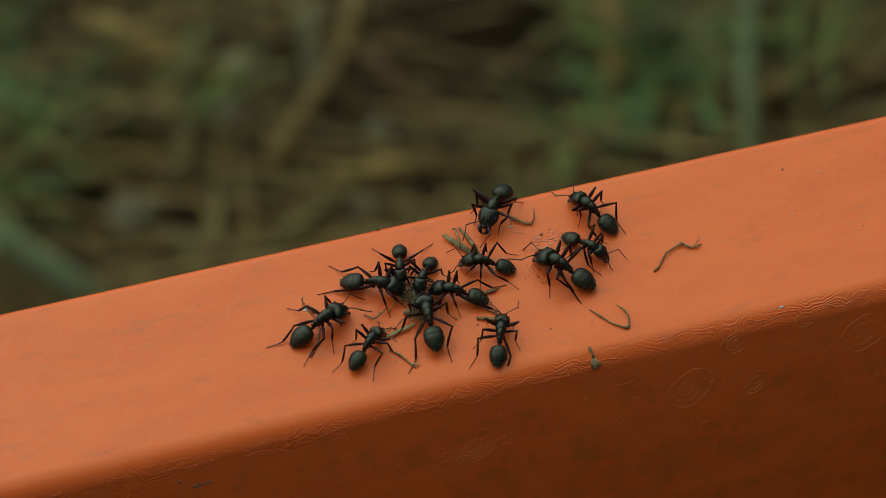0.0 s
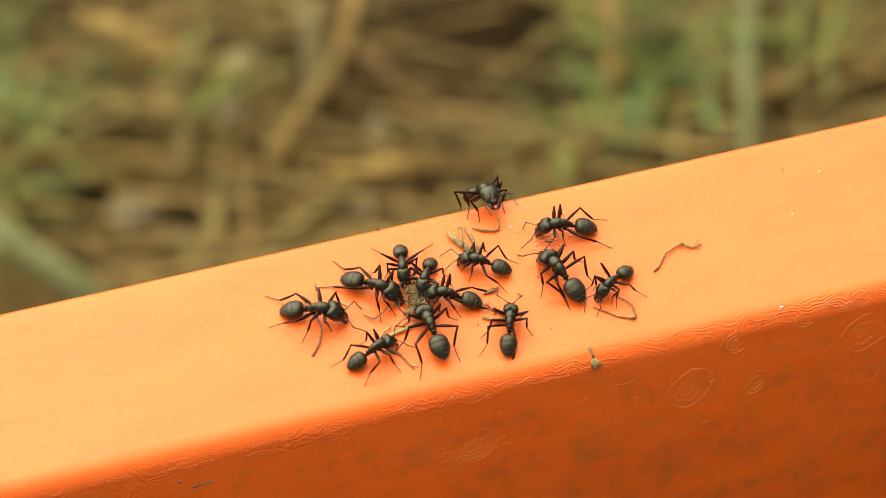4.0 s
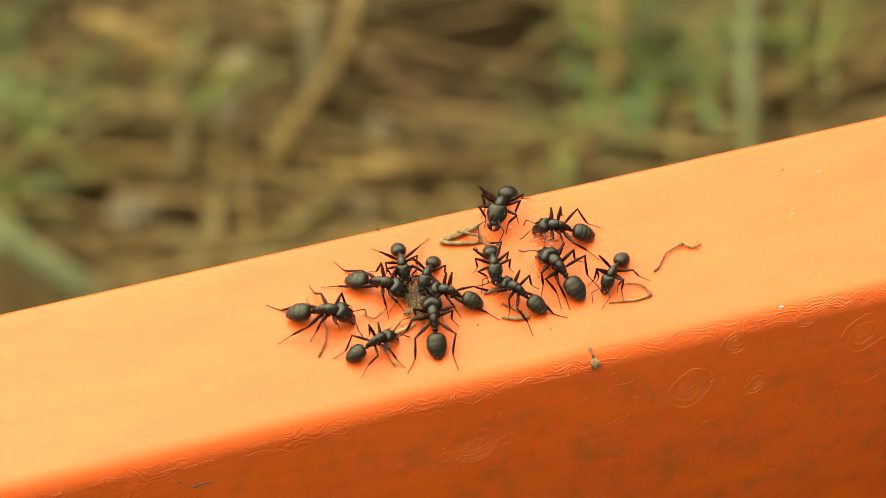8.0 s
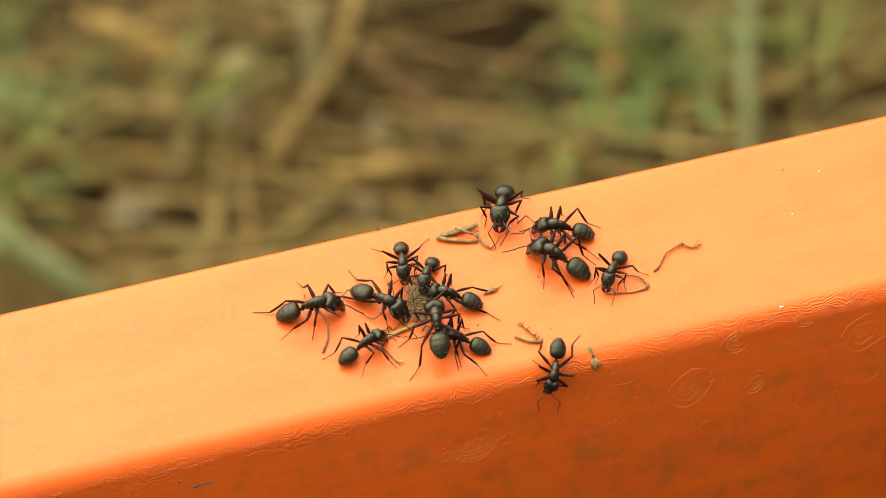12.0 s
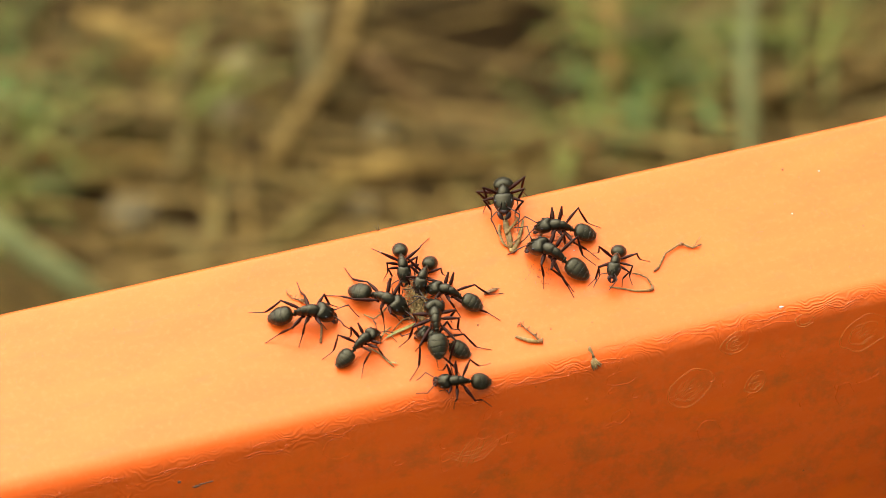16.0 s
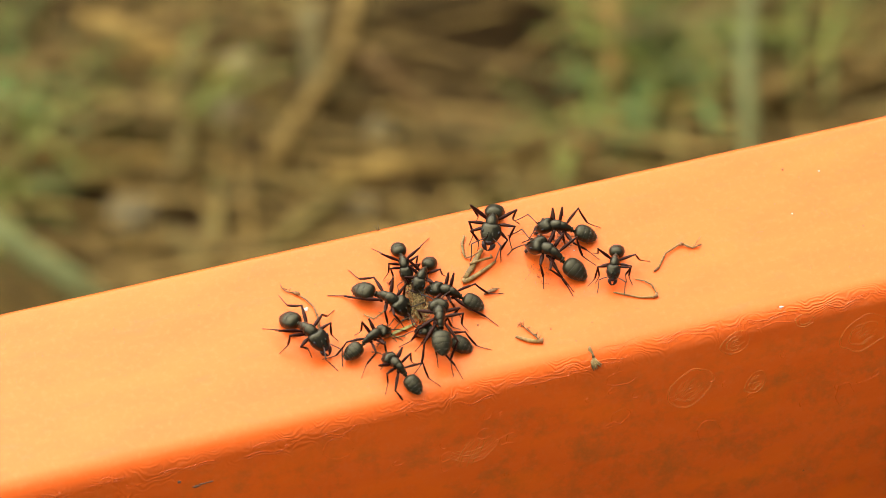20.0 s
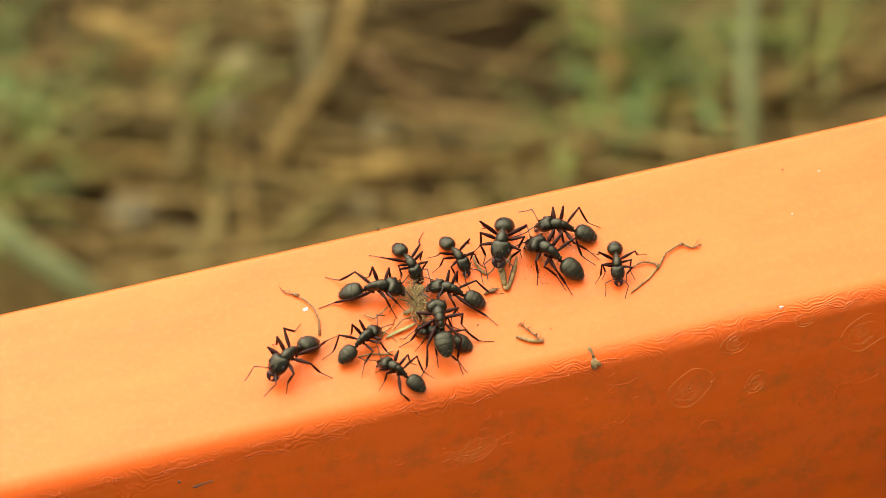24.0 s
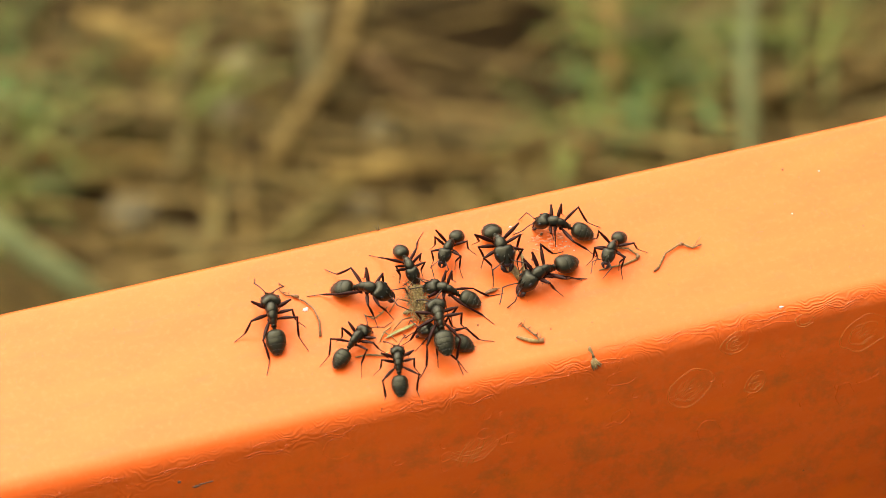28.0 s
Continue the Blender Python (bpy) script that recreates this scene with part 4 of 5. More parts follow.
def build_flake():
    root, rnd = empty("flake"), random.Random(17)
    tagged(root, "dry tan plant flake stuck on the rail", "flake")
    bm = bmesh.new()
    tube(bm, scaled([(-0.15, 1.5, 0.1), (-0.2, 1.1, 0.15), (0.0, 0.6, 0.14), (0.05, 0.0, 0.16)]), [0.10 * MM, 0.28 * MM, 0.13 * MM, 0.18 * MM], 9, 0.4)
    part("stem", bm, GREY_FLAKE, root)
    for i in range(7):
        bm, a = bmesh.new(), radians(-118 + 9 * i)
        n = rnd.uniform(1.1, 1.7)
        tube(bm, scaled([(0.05, 0.1, 0.14), (0.05 + 0.5 * n * math.cos(a), 0.1 + 0.5 * n * math.sin(a), 0.2), (0.05 + n * math.cos(a + 0.15), 0.1 + n * math.sin(a + 0.15), rnd.uniform(0.05, 0.2))]), [0.10 * MM, 0.17 * MM, 0.06 * MM], 7, 0.4)
        part("fibre", bm, GREY_FLAKE, root)
    return root


lay(build_flake(), 13.28, -19.95, 0)
bm = bmesh.new()
tube(bm, scaled([(0, 0, -0.1), (-0.1, 0.1, 0.5), (-0.35, 0.2, 0.9)]), [0.05 * MM, 0.045 * MM, 0.015 * MM], 5)
tube(bm, scaled([(0.1, 0, -0.1), (0.25, 0.1, 0.6), (0.2, 0.2, 1.1)]), [0.05 * MM, 0.04 * MM, 0.015 * MM], 5)
for x, s, r in ((12.25, -1.15, 0.22), (1.10, -11.95, 0.14), (9.44, -14.85, 0.12), (-9.89, -14.45, 0.12), (44.11, 0.40, 0.16), (-4.13, -14.50, 0.10), (14.52, -15.25, 0.10)):
    crumb = bmesh.new()
    blob(crumb, (0, 0, 0.5 * r * MM), (r * MM, 0.7 * r * MM, 0.6 * r * MM), 10, 7)
    for v in crumb.verts:
        v.co *= 1 + 0.4 * noise.noise(v.co * 9000)
    lay(tagged(part("crumb", crumb, BROWN), "tiny brown crumb on the orange paint", "crumb", "crumbs on the rail"), x, s, 30 * r * 10)
lay(tagged(part("hair_tuft", bm, HAIR), "tiny pale hairs stuck to the rail's edge", "hair"), -7.03, 4.95, 0)


def film_patch(name, mat, label, category, blobs, seed, kind=""):
    """A thin, lumpy, dried film in separate small puddles: rows of x, s offset and radii in mm."""
    rnd, bm = random.Random(seed), bmesh.new()
    for x, y, a, b in blobs:
        n, mid = 14, bm.verts.new((x * MM, y * MM, 0.05 * MM))
        ring, low = [], []
        for i in range(n):
            g = 2 * math.pi * i / n
            q = 0.65 + 0.5 * rnd.random()
            ring.append(bm.verts.new(((x + a * q * math.cos(g)) * MM, (y + b * q * math.sin(g)) * MM, rnd.uniform(0.03, 0.08) * MM)))
            low.append(bm.verts.new(((x + a * q * 1.12 * math.cos(g)) * MM, (y + b * q * 1.12 * math.sin(g)) * MM, -0.01 * MM)))
        for i in range(n):
            j = (i + 1) % n
            bm.faces.new((mid, ring[i], ring[j]))
            bm.faces.new((ring[i], low[i], low[j], ring[j]))
    return tagged(part(name, bm, mat), label, category, kind=kind)


rnd = random.Random(21)
lay(film_patch("residue", PINK, "dried pinkish residue smeared on the rail", "stain", [(rnd.gauss(0, 1.6), rnd.gauss(0, 0.8), rnd.uniform(0.06, 0.34), rnd.uniform(0.04, 0.20)) for _ in range(60)], 1), 12.94, -2.25, -14)
lay(film_patch("residue", RUST, "faint reddish dried streaks on the rail", "stain", [(rnd.gauss(0, 0.9), rnd.gauss(0, 1.0), rnd.uniform(0.015, 0.05), rnd.uniform(0.03, 0.16)) for _ in range(70)], 2), 10.45, -6.55, 0)
lay(film_patch("residue", CHALK, "whitish dried crust on the pink residue", "stain", [(rnd.gauss(0.6, 1.2), rnd.gauss(-0.2, 0.5), rnd.uniform(0.04, 0.13), rnd.uniform(0.03, 0.08)) for _ in range(12)], 3), 13.65, -3.05, -20)
for x, s, a, b in ((8.88, 1.00, 0.22, 0.10), (37.38, -19.10, 0.3, 0.15), (-18.44, -4.20, 0.36, 0.3), (48.40, -1.00, 0.13, 0.10), (43.08, -6.35, 0.12, 0.10)):
    lay(film_patch("white_speck", CHALK, "tiny white speck on the orange paint", "speck", [(0, 0, a, b)], int(a * 100)), x, s, 10)


def scratches():
    rnd, bm = random.Random(31), bmesh.new()
    def hair(x, s, n, r):
        h, bend = rnd.uniform(0, 6.28), rnd.uniform(-0.6, 0.6)
        pts = [(x, s), (x + n * 0.5 * math.cos(h), s + n * 0.5 * math.sin(h)), (x + n * math.cos(h + bend), s + n * math.sin(h + bend))]
        tube(bm, [over_rail(*p)[0] + Vector((0, 0, 0.003 * MM)) for p in pts], [r * 0.8 * MM, r * MM, r * 0.5 * MM], 4)
    for _ in range(190):
        hair(rnd.uniform(-56, 62), rnd.uniform(-17, 4), rnd.uniform(0.10, 0.55), rnd.uniform(0.009, 0.016))
    for _ in range(34):
        x, s, wide = rnd.choice((rnd.uniform(-56, 62), rnd.uniform(24, 62))), rnd.uniform(-17, 3), rnd.uniform(0.3, 1.3)
        for _ in range(rnd.randint(6, 18)):
            hair(rnd.gauss(x, wide), rnd.gauss(s, wide * 0.5), rnd.uniform(0.06, 0.32), rnd.uniform(0.006, 0.012))
    return tagged(part("fine_hairs", bm, SCRATCH), "fine dark hairs and scratches on the orange paint", "scratches", kind="stuff")


scratches()


# raised rings and wrinkles in the paint
def wrinkle(points, radius, closed=False):
    bm = bmesh.new()
    pts = []
    for x, s in points:
        place, n = over_rail(x, s)
        pts.append(place + n * radius * 0.25 * MM)
    if closed:
        pts.append(pts[0])
    tube(bm, pts, [radius * MM * (0.5 + 0.5 * math.sin(math.pi * min(max(i / (len(pts) - 1), 0.06), 0.94))) if not closed else radius * MM for i in range(len(pts))], 6, 0.6)
    return bm


def ring_marks(x, s, a, b, count, seed, sweep=(0, 6.283), tilt=0.0, skin=BLISTER):
    """Nested raised rings, the inner ones broken; tilt turns them in the skin, in degrees."""
    rnd, c, q = random.Random(seed), math.cos(radians(tilt)), math.sin(radians(tilt))
    for i in range(count * 2):
        f = (1.0, 0.93, 0.66, 0.60, 0.40, 0.34)[i]
        start, end = sweep if i == 0 else (rnd.uniform(0, 3), rnd.uniform(4.2, 6.2))
        pts = []
        for j in range(56):
            g = start + (end - start) * j / 55
            w = f * (1 + 0.16 * noise.noise((math.cos(g) * 1.3 + seed * 3, math.sin(g) * 1.3, i // 2)) + 0.012 * noise.noise((math.cos(g) * 6 + seed, math.sin(g) * 6, i)))
            u, v = a * w * math.cos(g), b * w * math.sin(g)
            pts.append((x + u * c - v * q, s + u * q + v * c))
        part("paint_blister", wrinkle(pts, 0.036 if i % 2 == 0 else 0.026), skin, rail)


def wavy(p, q, bow, sway, phase, radius, steps=30, skin=BLISTER):
    """A raised line from p to q on the skin, bowed to one side and swaying."""
    (x0, s0), (x1, s1) = p, q
    n = math.hypot(x1 - x0, s1 - s0)
    nx, ns = -(s1 - s0) / n, (x1 - x0) / n
    pts = []
    for j in range(steps + 1):
        u = j / steps
        off = bow * 4 * u * (1 - u) + sway * math.sin(9 * u + phase)
        pts.append((x0 + (x1 - x0) * u + nx * off, s0 + (s1 - s0) * u + ns * off))
    part("paint_wrinkle", wrinkle(pts, radius), skin, rail)


for n, (x, s, a, b, c, w, tilt) in enumerate(((24.92, -27.45, 3.3, 2.3, 2, (0, 6.2), 38), (33.27, -28.90, 1.7, 1.2, 2, (0, 5.0), 50), (15.86, -29.15, 1.3, 1.0, 1, (3.6, 6.6), 30), (31.00, -22.35, 2.0, 1.4, 2, (0, 6.2), 25), (39.95, -21.40, 1.2, 0.9, 2, (0, 6.2), 0),
        (47.45, -25.30, 3.2, 2.4, 2, (0, 5.6), 20), (26.89, -34.65, 1.5, 1.7, 1, (0, 4.0), 0), (-18.94, -24.25, 2.0, 1.6, 1, (0.2, 3.4), 0), (16.42, -23.55, 2.0, 1.0, 1, (3.4, 6.0), 0), (44.58, -33.95, 1.2, 1.8, 1, (0, 3.6), 0), (2.09, -28.60, 0.6, 0.8, 1, (0, 4.2), 0))):
    ring_marks(x, s, a, b, c, n + 1, w, tilt, HIGHLIT_RIDGE if c == 2 else BLISTER)
    if a > 1.6 and c == 2:
        rnd = random.Random(n)
        for i in range(8):
            far = -0.55 + 0.15 * i
            h = radians(tilt + rnd.uniform(-12, 18))
            mx, ms, half = x + far * b * 0.9 * math.sin(h), s - far * b * 0.9 * math.cos(h) - 0.2, a * rnd.uniform(0.25, 0.5)
            wavy((mx - half * math.cos(h), ms - half * math.sin(h)), (mx + half * math.cos(h), ms + half * math.sin(h)), rnd.uniform(-0.2, 0.2), 0.07, rnd.uniform(0, 6), rnd.uniform(0.018, 0.03), skin=HIGHLIT_RIDGE)
# a boat-shaped patch of wrinkles on the front
rnd = random.Random(41)
HULL_A, HULL_C, HULL_D = (-5.91, -29.31), (0.63, -28.5), (-1.45, -26.46)
for i in range(4):
    wavy((HULL_A[0] + 0.25 * i, HULL_A[1] + 0.3 * i), (HULL_C[0] - 0.2 * i, HULL_C[1] + 0.2 * i), -1.9 + 0.30 * i, 0.06, i, 0.034, skin=HIGHLIT_RIDGE)
for i in range(9):
    u = i / 8
    low = (HULL_A[0] + 0.4 + 3.0 * u, HULL_A[1] - 1.2 - 0.8 * math.sin(3 * u))
    wavy(low, (HULL_D[0] - 1.6 + 2.6 * u, HULL_D[1] - 1.0 - 0.5 * u + rnd.uniform(-0.3, 0.3)), rnd.uniform(-0.2, 0.3), 0.13, rnd.uniform(0, 6), rnd.uniform(0.024, 0.036), skin=HIGHLIT_RIDGE)
for x, s, r in ((HULL_A[0] - 0.2, HULL_A[1] + 0.2, 0.8), (HULL_D[0] + 0.3, HULL_D[1] - 0.6, 0.9), (HULL_C[0] + 0.6, HULL_C[1] - 0.2, 0.7)):
    ring_marks(x, s, r, r * 0.8, 1, int(r * 50), (0.4, 5.2), 30)
# small loose wrinkles scattered over the front
for i in range(26):
    x, s = rnd.uniform(-14, 56), rnd.uniform(-36, -23)
    ring_marks(x, s, rnd.uniform(0.3, 0.9), rnd.uniform(0.2, 0.5), 1, 60 + i, (rnd.uniform(0, 3), rnd.uniform(3.4, 5.4)), rnd.uniform(0, 60))
# long wrinkles along the lip, which drop toward one end of the rail
def lip(x):
    return -20.8 + 0.8 * max(-1.0, min(1.0, (x - 4.0) / 17.0))


for i in range(56):
    x = rnd.uniform(-58, 62)
    n, off = rnd.uniform(1.5, 6.0), rnd.gauss(0, 0.5)
    wavy((x, lip(x) + off), (x + n, lip(x + n) + off + rnd.uniform(-0.3, 0.3)), rnd.uniform(-0.25, 0.25), 0.10, rnd.uniform(0, 6.28), rnd.uniform(0.022, 0.036))
x = -56.0
while x < 58:
    n, off, bow, phase = rnd.uniform(3.5, 8.0), rnd.gauss(0, 0.25), rnd.uniform(-0.6, 0.6), rnd.uniform(0, 6.28)
    for k in range(rnd.choice((2, 2, 3))):
        wavy((x + 0.4 * k, lip(x) + off - 0.36 * k), (x + n - 0.5 * k, lip(x + n) + off - 0.36 * k), bow, 0.20, phase, (0.060, 0.045, 0.030)[k])
    x += n + rnd.uniform(0.2, 5.0)
# a grey scuff through the paint on the front
SCUFF = surface("grey_scuff", (0.14, 0.095, 0.060), (0.26, 0.17, 0.105), 900, rough=0.7)
lay(film_patch("scuff", SCUFF, "grey scuff worn into the orange paint", "scuff", [(0, 0, 0.5, 0.16), (0.8, 0.15, 0.5, 0.12), (1.6, 0.2, 0.6, 0.08), (-1.9, 1.2, 0.25, 0.2)], 9), -36.51, -24.87, 0)


def carry(ob, rows):
    """Keys a dragged bit along rows of (seconds, x, s, heading) on the rail's skin."""
    steps = sorted({round(min(a[0] + (b[0] - a[0]) * j / 6, 28.0), 2) for a, b in zip(rows, rows[1:]) for j in range(7)} | {28.0})
    walk(ob, thin([(t, stand(*smooth_rows(rows, t))) for t in steps]))


def motions():
    crawl(porter, [(0, 7.45, 3.3, -128, 9), (0.4, 7.39, 3.6, -116, 16), (0.8, 7.28, 3.75, -113, 22), (1, 7.09, 5.6, -83, 0), (1.5, 6.34, 5.57, -83, 1), (2.5, 6.34, 5.14, -79, 4), (3, 6.3, 5.18, -66, 4), (3.5, 6.45, 5.2, -81, 4), (5.5, 7.87, 4.87, -62, 7), (6, 8.86, 4.61, -92, 6), (7, 9.4, 1.84, -98, 17), (8, 8.21, 3.2, -124, 18), (9, 7.97, 3.08, -119, 17), (11, 8.23, 3.13, -113, 17), (12, 8.36, 3.06, -113, 17), (14.5, 8.38, 4.06, -127, 18), (15, 8.61, 4.63, -121, 11), (16, 9.1, 4.44, -104, 12), (17, 8.93, 3.41, -95, 20), (18, 5.99, -0.84, -119, 22), (19, 6.37, -0.75, -108, 23), (20, 6.14, -0.07, -113, 20), (21, 7.26, -0.14, -99, 11), (21.5, 5.91, -1.13, -124, 13), (23.5, 6.43, -2.15, -118, 18), (24, 6.9, -2.35, -111, 14), (25, 6.66, -1.76, -109, 10), (26, 6.76, -2.16, -106, 13), (27, 7.58, -1.8, -84, 14), (28, 6.33, -3.1, -88, 15)], 1, feet={("hind", 1): (-3.0, 2.7), ("hind", -1): (-2.8, -2.6), ("middle", 1): (0.6, 2.6), ("middle", -1): (0.9, -2.7), ("front", 1): (2.6, 1.6), ("front", -1): (2.4, -1.7)})
    crawl(rear_feeder, [(0, 19.09, -0.02, 119, 2), (0.2, 18.09, 0.02, 134, 2), (0.4, 17.62, 0.05, 151, 1), (0.8, 16.4, -0.81, 175, -1), (1, 16.04, -1.1, 173, -1), (2, 15.6, -1.32, 171, 0), (3, 15.35, -1.43, 171, 0), (3.5, 14.96, -1.5, 171, 0), (5.5, 14.22, -1.81, 161, 1), (6, 14.33, -2.01, 161, 1), (7, 14.46, -2.05, 161, 1), (8, 14.38, -1.83, 158, 1), (9, 14.65, -1.91, 158, 1), (10, 14.61, -1.68, 159, 1), (11, 14.42, -1.72, 158, 1), (14.5, 14.35, -1.7, 158, 1), (15, 14.55, -1.8, 159, 1), (16, 14.58, -1.89, 158, 1), (17, 14.74, -1.7, 153, 1), (19, 14.55, -1.97, 158, 1), (21, 14.67, -2.02, 155, 1), (23.5, 14.58, -1.9, 156, 1), (24, 14.74, -1.87, 153, 1), (26, 14.45, -1.62, 153, 1), (27, 14.61, -1.7, 153, 1), (28, 14.45, -1.39, 152, 1)], 2, feet={("hind", 1): (-5.1, 3.2), ("hind", -1): (-5.0, -0.9), ("middle", 1): (0.0, 2.2), ("front", 1): (1.2, 1.1)})
    crawl(dragger, [(0, 16.82, -4.78, -47, -1), (0.4, 18.53, -8.13, -55, -1), (0.6, 20.54, -8.46, -54, -2), (0.8, 21.06, -10.68, -65, -2), (1, 20.33, -11.45, -102, 0), (1.4, 19.75, -11.89, -111, -4), (1.8, 19.17, -11.72, -123, -5), (2, 19.06, -11.58, -116, 1), (3, 18.59, -12.57, -125, 2), (3.5, 18.05, -11.42, -152, 0), (5.5, 18.97, -10.18, -137, 3), (6, 18.74, -9.89, -138, 1), (8, 18.9, -9.67, -132, 2), (9, 18.76, -9.47, -134, 1), (10, 19.08, -9.51, -125, 5), (11, 18.84, -9.41, -132, 3), (12, 18.87, -9.42, -127, 5), (12.5, 19.07, -9.33, -133, 11), (14.5, 19.53, -8.85, -116, 17), (15, 19.35, -8.88, -122, 12), (16, 19.34, -8.88, -117, 17), (17, 19.5, -8.79, -113, 6), (18, 19.41, -8.72, -111, 12), (19, 19.12, -8.88, -116, 12), (21, 19.44, -8.73, -112, 12), (21.5, 19.56, -8.43, -108, 12), (23.5, 19.31, -8.75, -111, 6), (24, 19.7, -8.38, -102, 4), (25, 19.85, -8.17, -98, 7), (26, 18.58, -7.7, -118, 7), (27, 18.75, -7.44, -126, 9), (28, 19.66, -6.66, -128, 14)], 3, feet={("hind", 1): (-2.3, 3.8), ("hind", -1): (-2.1, -3.3), ("middle", 1): (1.6, 2.3), ("middle", -1): (2.4, -2.4)})
    crawl(stout, [(0, 12.96, -7.38, 133, 0), (1, 12.84, -7.83, 113, -1), (2, 12.77, -8.2, 113, -3), (3.5, 12.43, -7.97, 111, 0), (5.5, 12.63, -8.16, 113, -3), (6, 12.32, -7.96, 111, -3), (7, 12.42, -7.92, 109, -4), (8, 12.56, -7.71, 112, 0), (9, 12.4, -7.26, 113, 2), (10, 12.77, -5.88, 132, 1), (12, 12.69, -5.69, 135, 2), (17, 12.57, -5.67, 132, 1), (18, 12.69, -5.49, 129, 1), (19, 12.42, -5.62, 135, 2), (20, 12.38, -5.54, 131, 2), (21, 12.45, -5.7, 131, 0), (23.5, 12.42, -5.57, 127, -2), (24, 12.2, -5.36, 128, 0), (25, 12.33, -5.4, 128, 0), (26, 12.54, -4.84, 116, -2), (27, 12.72, -5.37, 134, 2), (27.2, 12.15, -5.73, 145, 2), (27.4, 11.76, -6.04, 163, -1), (27.6, 11.03, -6.85, 180, -4), (27.8, 10.97, -7.61, 196, -1), (28, 10.64, -7.86, 196, -2)], 4, feet={("front", 1): (-0.7, 3.8), ("middle", 1): (-4.4, 2.5)})
    crawl(wanderer, [(0, 4.07, -4.21, 158, 3), (1, 3.88, -3.44, 136, -7), (3, 3.63, -4.01, 150, -1), (3.5, 3.84, -3.65, 132, -8), (5.5, 3.43, -4.98, 202, 15), (6, 3.51, -4.13, 169, 3), (7, 2.11, -4.92, 182, -1), (7.3, 1.67, -4.7, 185, 0), (7.6, 3.4, -5.06, 209, 7), (8, 5.04, -5.41, 258, 20), (8.3, 5.66, -4.41, 323, 7), (8.6, 5.47, -4.87, 318, 3), (9, 6.84, -5.43, 329, 0), (9.3, 6.82, -5.73, 328, -1), (9.6, 8.78, -7.91, 320, -2), (10, 10.21, -9.95, 299, 3), (10.3, 10.06, -10.54, 282, 5), (10.6, 10.01, -14.05, 257, 2), (11, 9.49, -14.63, 241, 9), (11.3, 9.18, -17.8, 243, -6), (11.6, 8.86, -19.41, 249, 3), (12, 7.93, -20.06, 241, 2), (12.3, 8.19, -21.26, 267, 0), (12.5, 7.86, -22.04, 259, 3), (14.5, 5.22, -27.41, 257, -5), (14.7, 4.66, -25.51, 244, -6), (14.9, 3.44, -23.7, 206, 1), (15, 2.78, -21.98, 182, -1), (15.2, 1.66, -20.74, 174, 0), (15.5, 0.48, -19.66, 164, -1), (16, -3.41, -19.3, 170, 0), (16.5, -6.43, -18.59, 147, 1), (17, -6.84, -18.46, 147, 1), (18, -9.5, -17.13, 124, 2), (19, -9.73, -16.58, 112, 3), (20, -9.93, -16.33, 116, 1), (21, -9.93, -16.63, 118, 2), (21.5, -9.76, -16.54, 114, 2), (23.5, -9.8, -15.91, 116, 3), (24, -10.01, -16.76, 131, 1), (25, -13.58, -16.34, 153, 1), (26, -9.82, -16.36, 79, 4), (27, -10.0, -16.25, 79, 3), (28, -9.87, -15.78, 79, 2)], 5, feet={("hind", 1): (-4.6, 2.5), ("hind", -1): (-3.9, -2.5), ("middle", 1): (0.1, 3.1), ("middle", -1): (-0.3, -2.5), ("front", 1): (2.1, 1.2), ("front", -1): (2.4, -1.3)})
    crawl(creeper, [(0, 3.07, -14.93, 68, 1), (1, 3.0, -14.77, 71, 2), (2, 3.13, -14.16, 73, 2), (3, 3.02, -13.62, 80, 5), (3.5, 3.66, -14.19, 61, 4), (5.5, 7.33, -12.25, 99, -7), (5.6, 7.24, -12.04, 103, -4), (6, 6.04, -11.01, 141, -2), (6.2, 6.69, -10.6, 127, 2), (6.5, 6.92, -9.94, 118, 3), (6.8, 6.84, -9.38, 118, 2), (7, 7.16, -9.26, 122, 2), (7.3, 6.62, -9.4, 126, 2), (8, 6.82, -9.36, 130, 2), (8.3, 7.27, -10.36, 125, -4), (8.6, 7.28, -10.41, 130, -2), (9, 7.78, -11.04, 145, 0), (9.3, 8.9, -12.28, 194, 14), (9.6, 10.24, -13.74, 216, 11), (10, 4.34, -13.82, 172, 0), (10.3, 2.96, -15.2, 176, -1), (10.6, 1.62, -15.06, 163, 1), (11, 0.41, -14.82, 151, 1), (12.5, -3.08, -13.44, 144, 1), (14.5, -3.92, -13.69, 150, 1), (15, -3.92, -13.69, 150, 1), (16, -4.24, -13.46, 140, 1), (17, -4.18, -12.84, 138, 1), (18, -4.16, -13.12, 140, 1), (20, -3.93, -12.95, 144, 0), (23.5, -3.69, -13.07, 150, 0), (24, -3.94, -12.82, 146, 1), (28, -3.74, -12.92, 146, 1)], 6, lifts=((0, 0.0), (10.4, 0.0), (11.4, -0.35), (28, -0.35)), feet={("hind", 1): (-4.4, 3.3), ("hind", -1): (-6.1, -1.9), ("middle", 1): (-1.4, 3.1), ("middle", -1): (-1.1, -2.5)})
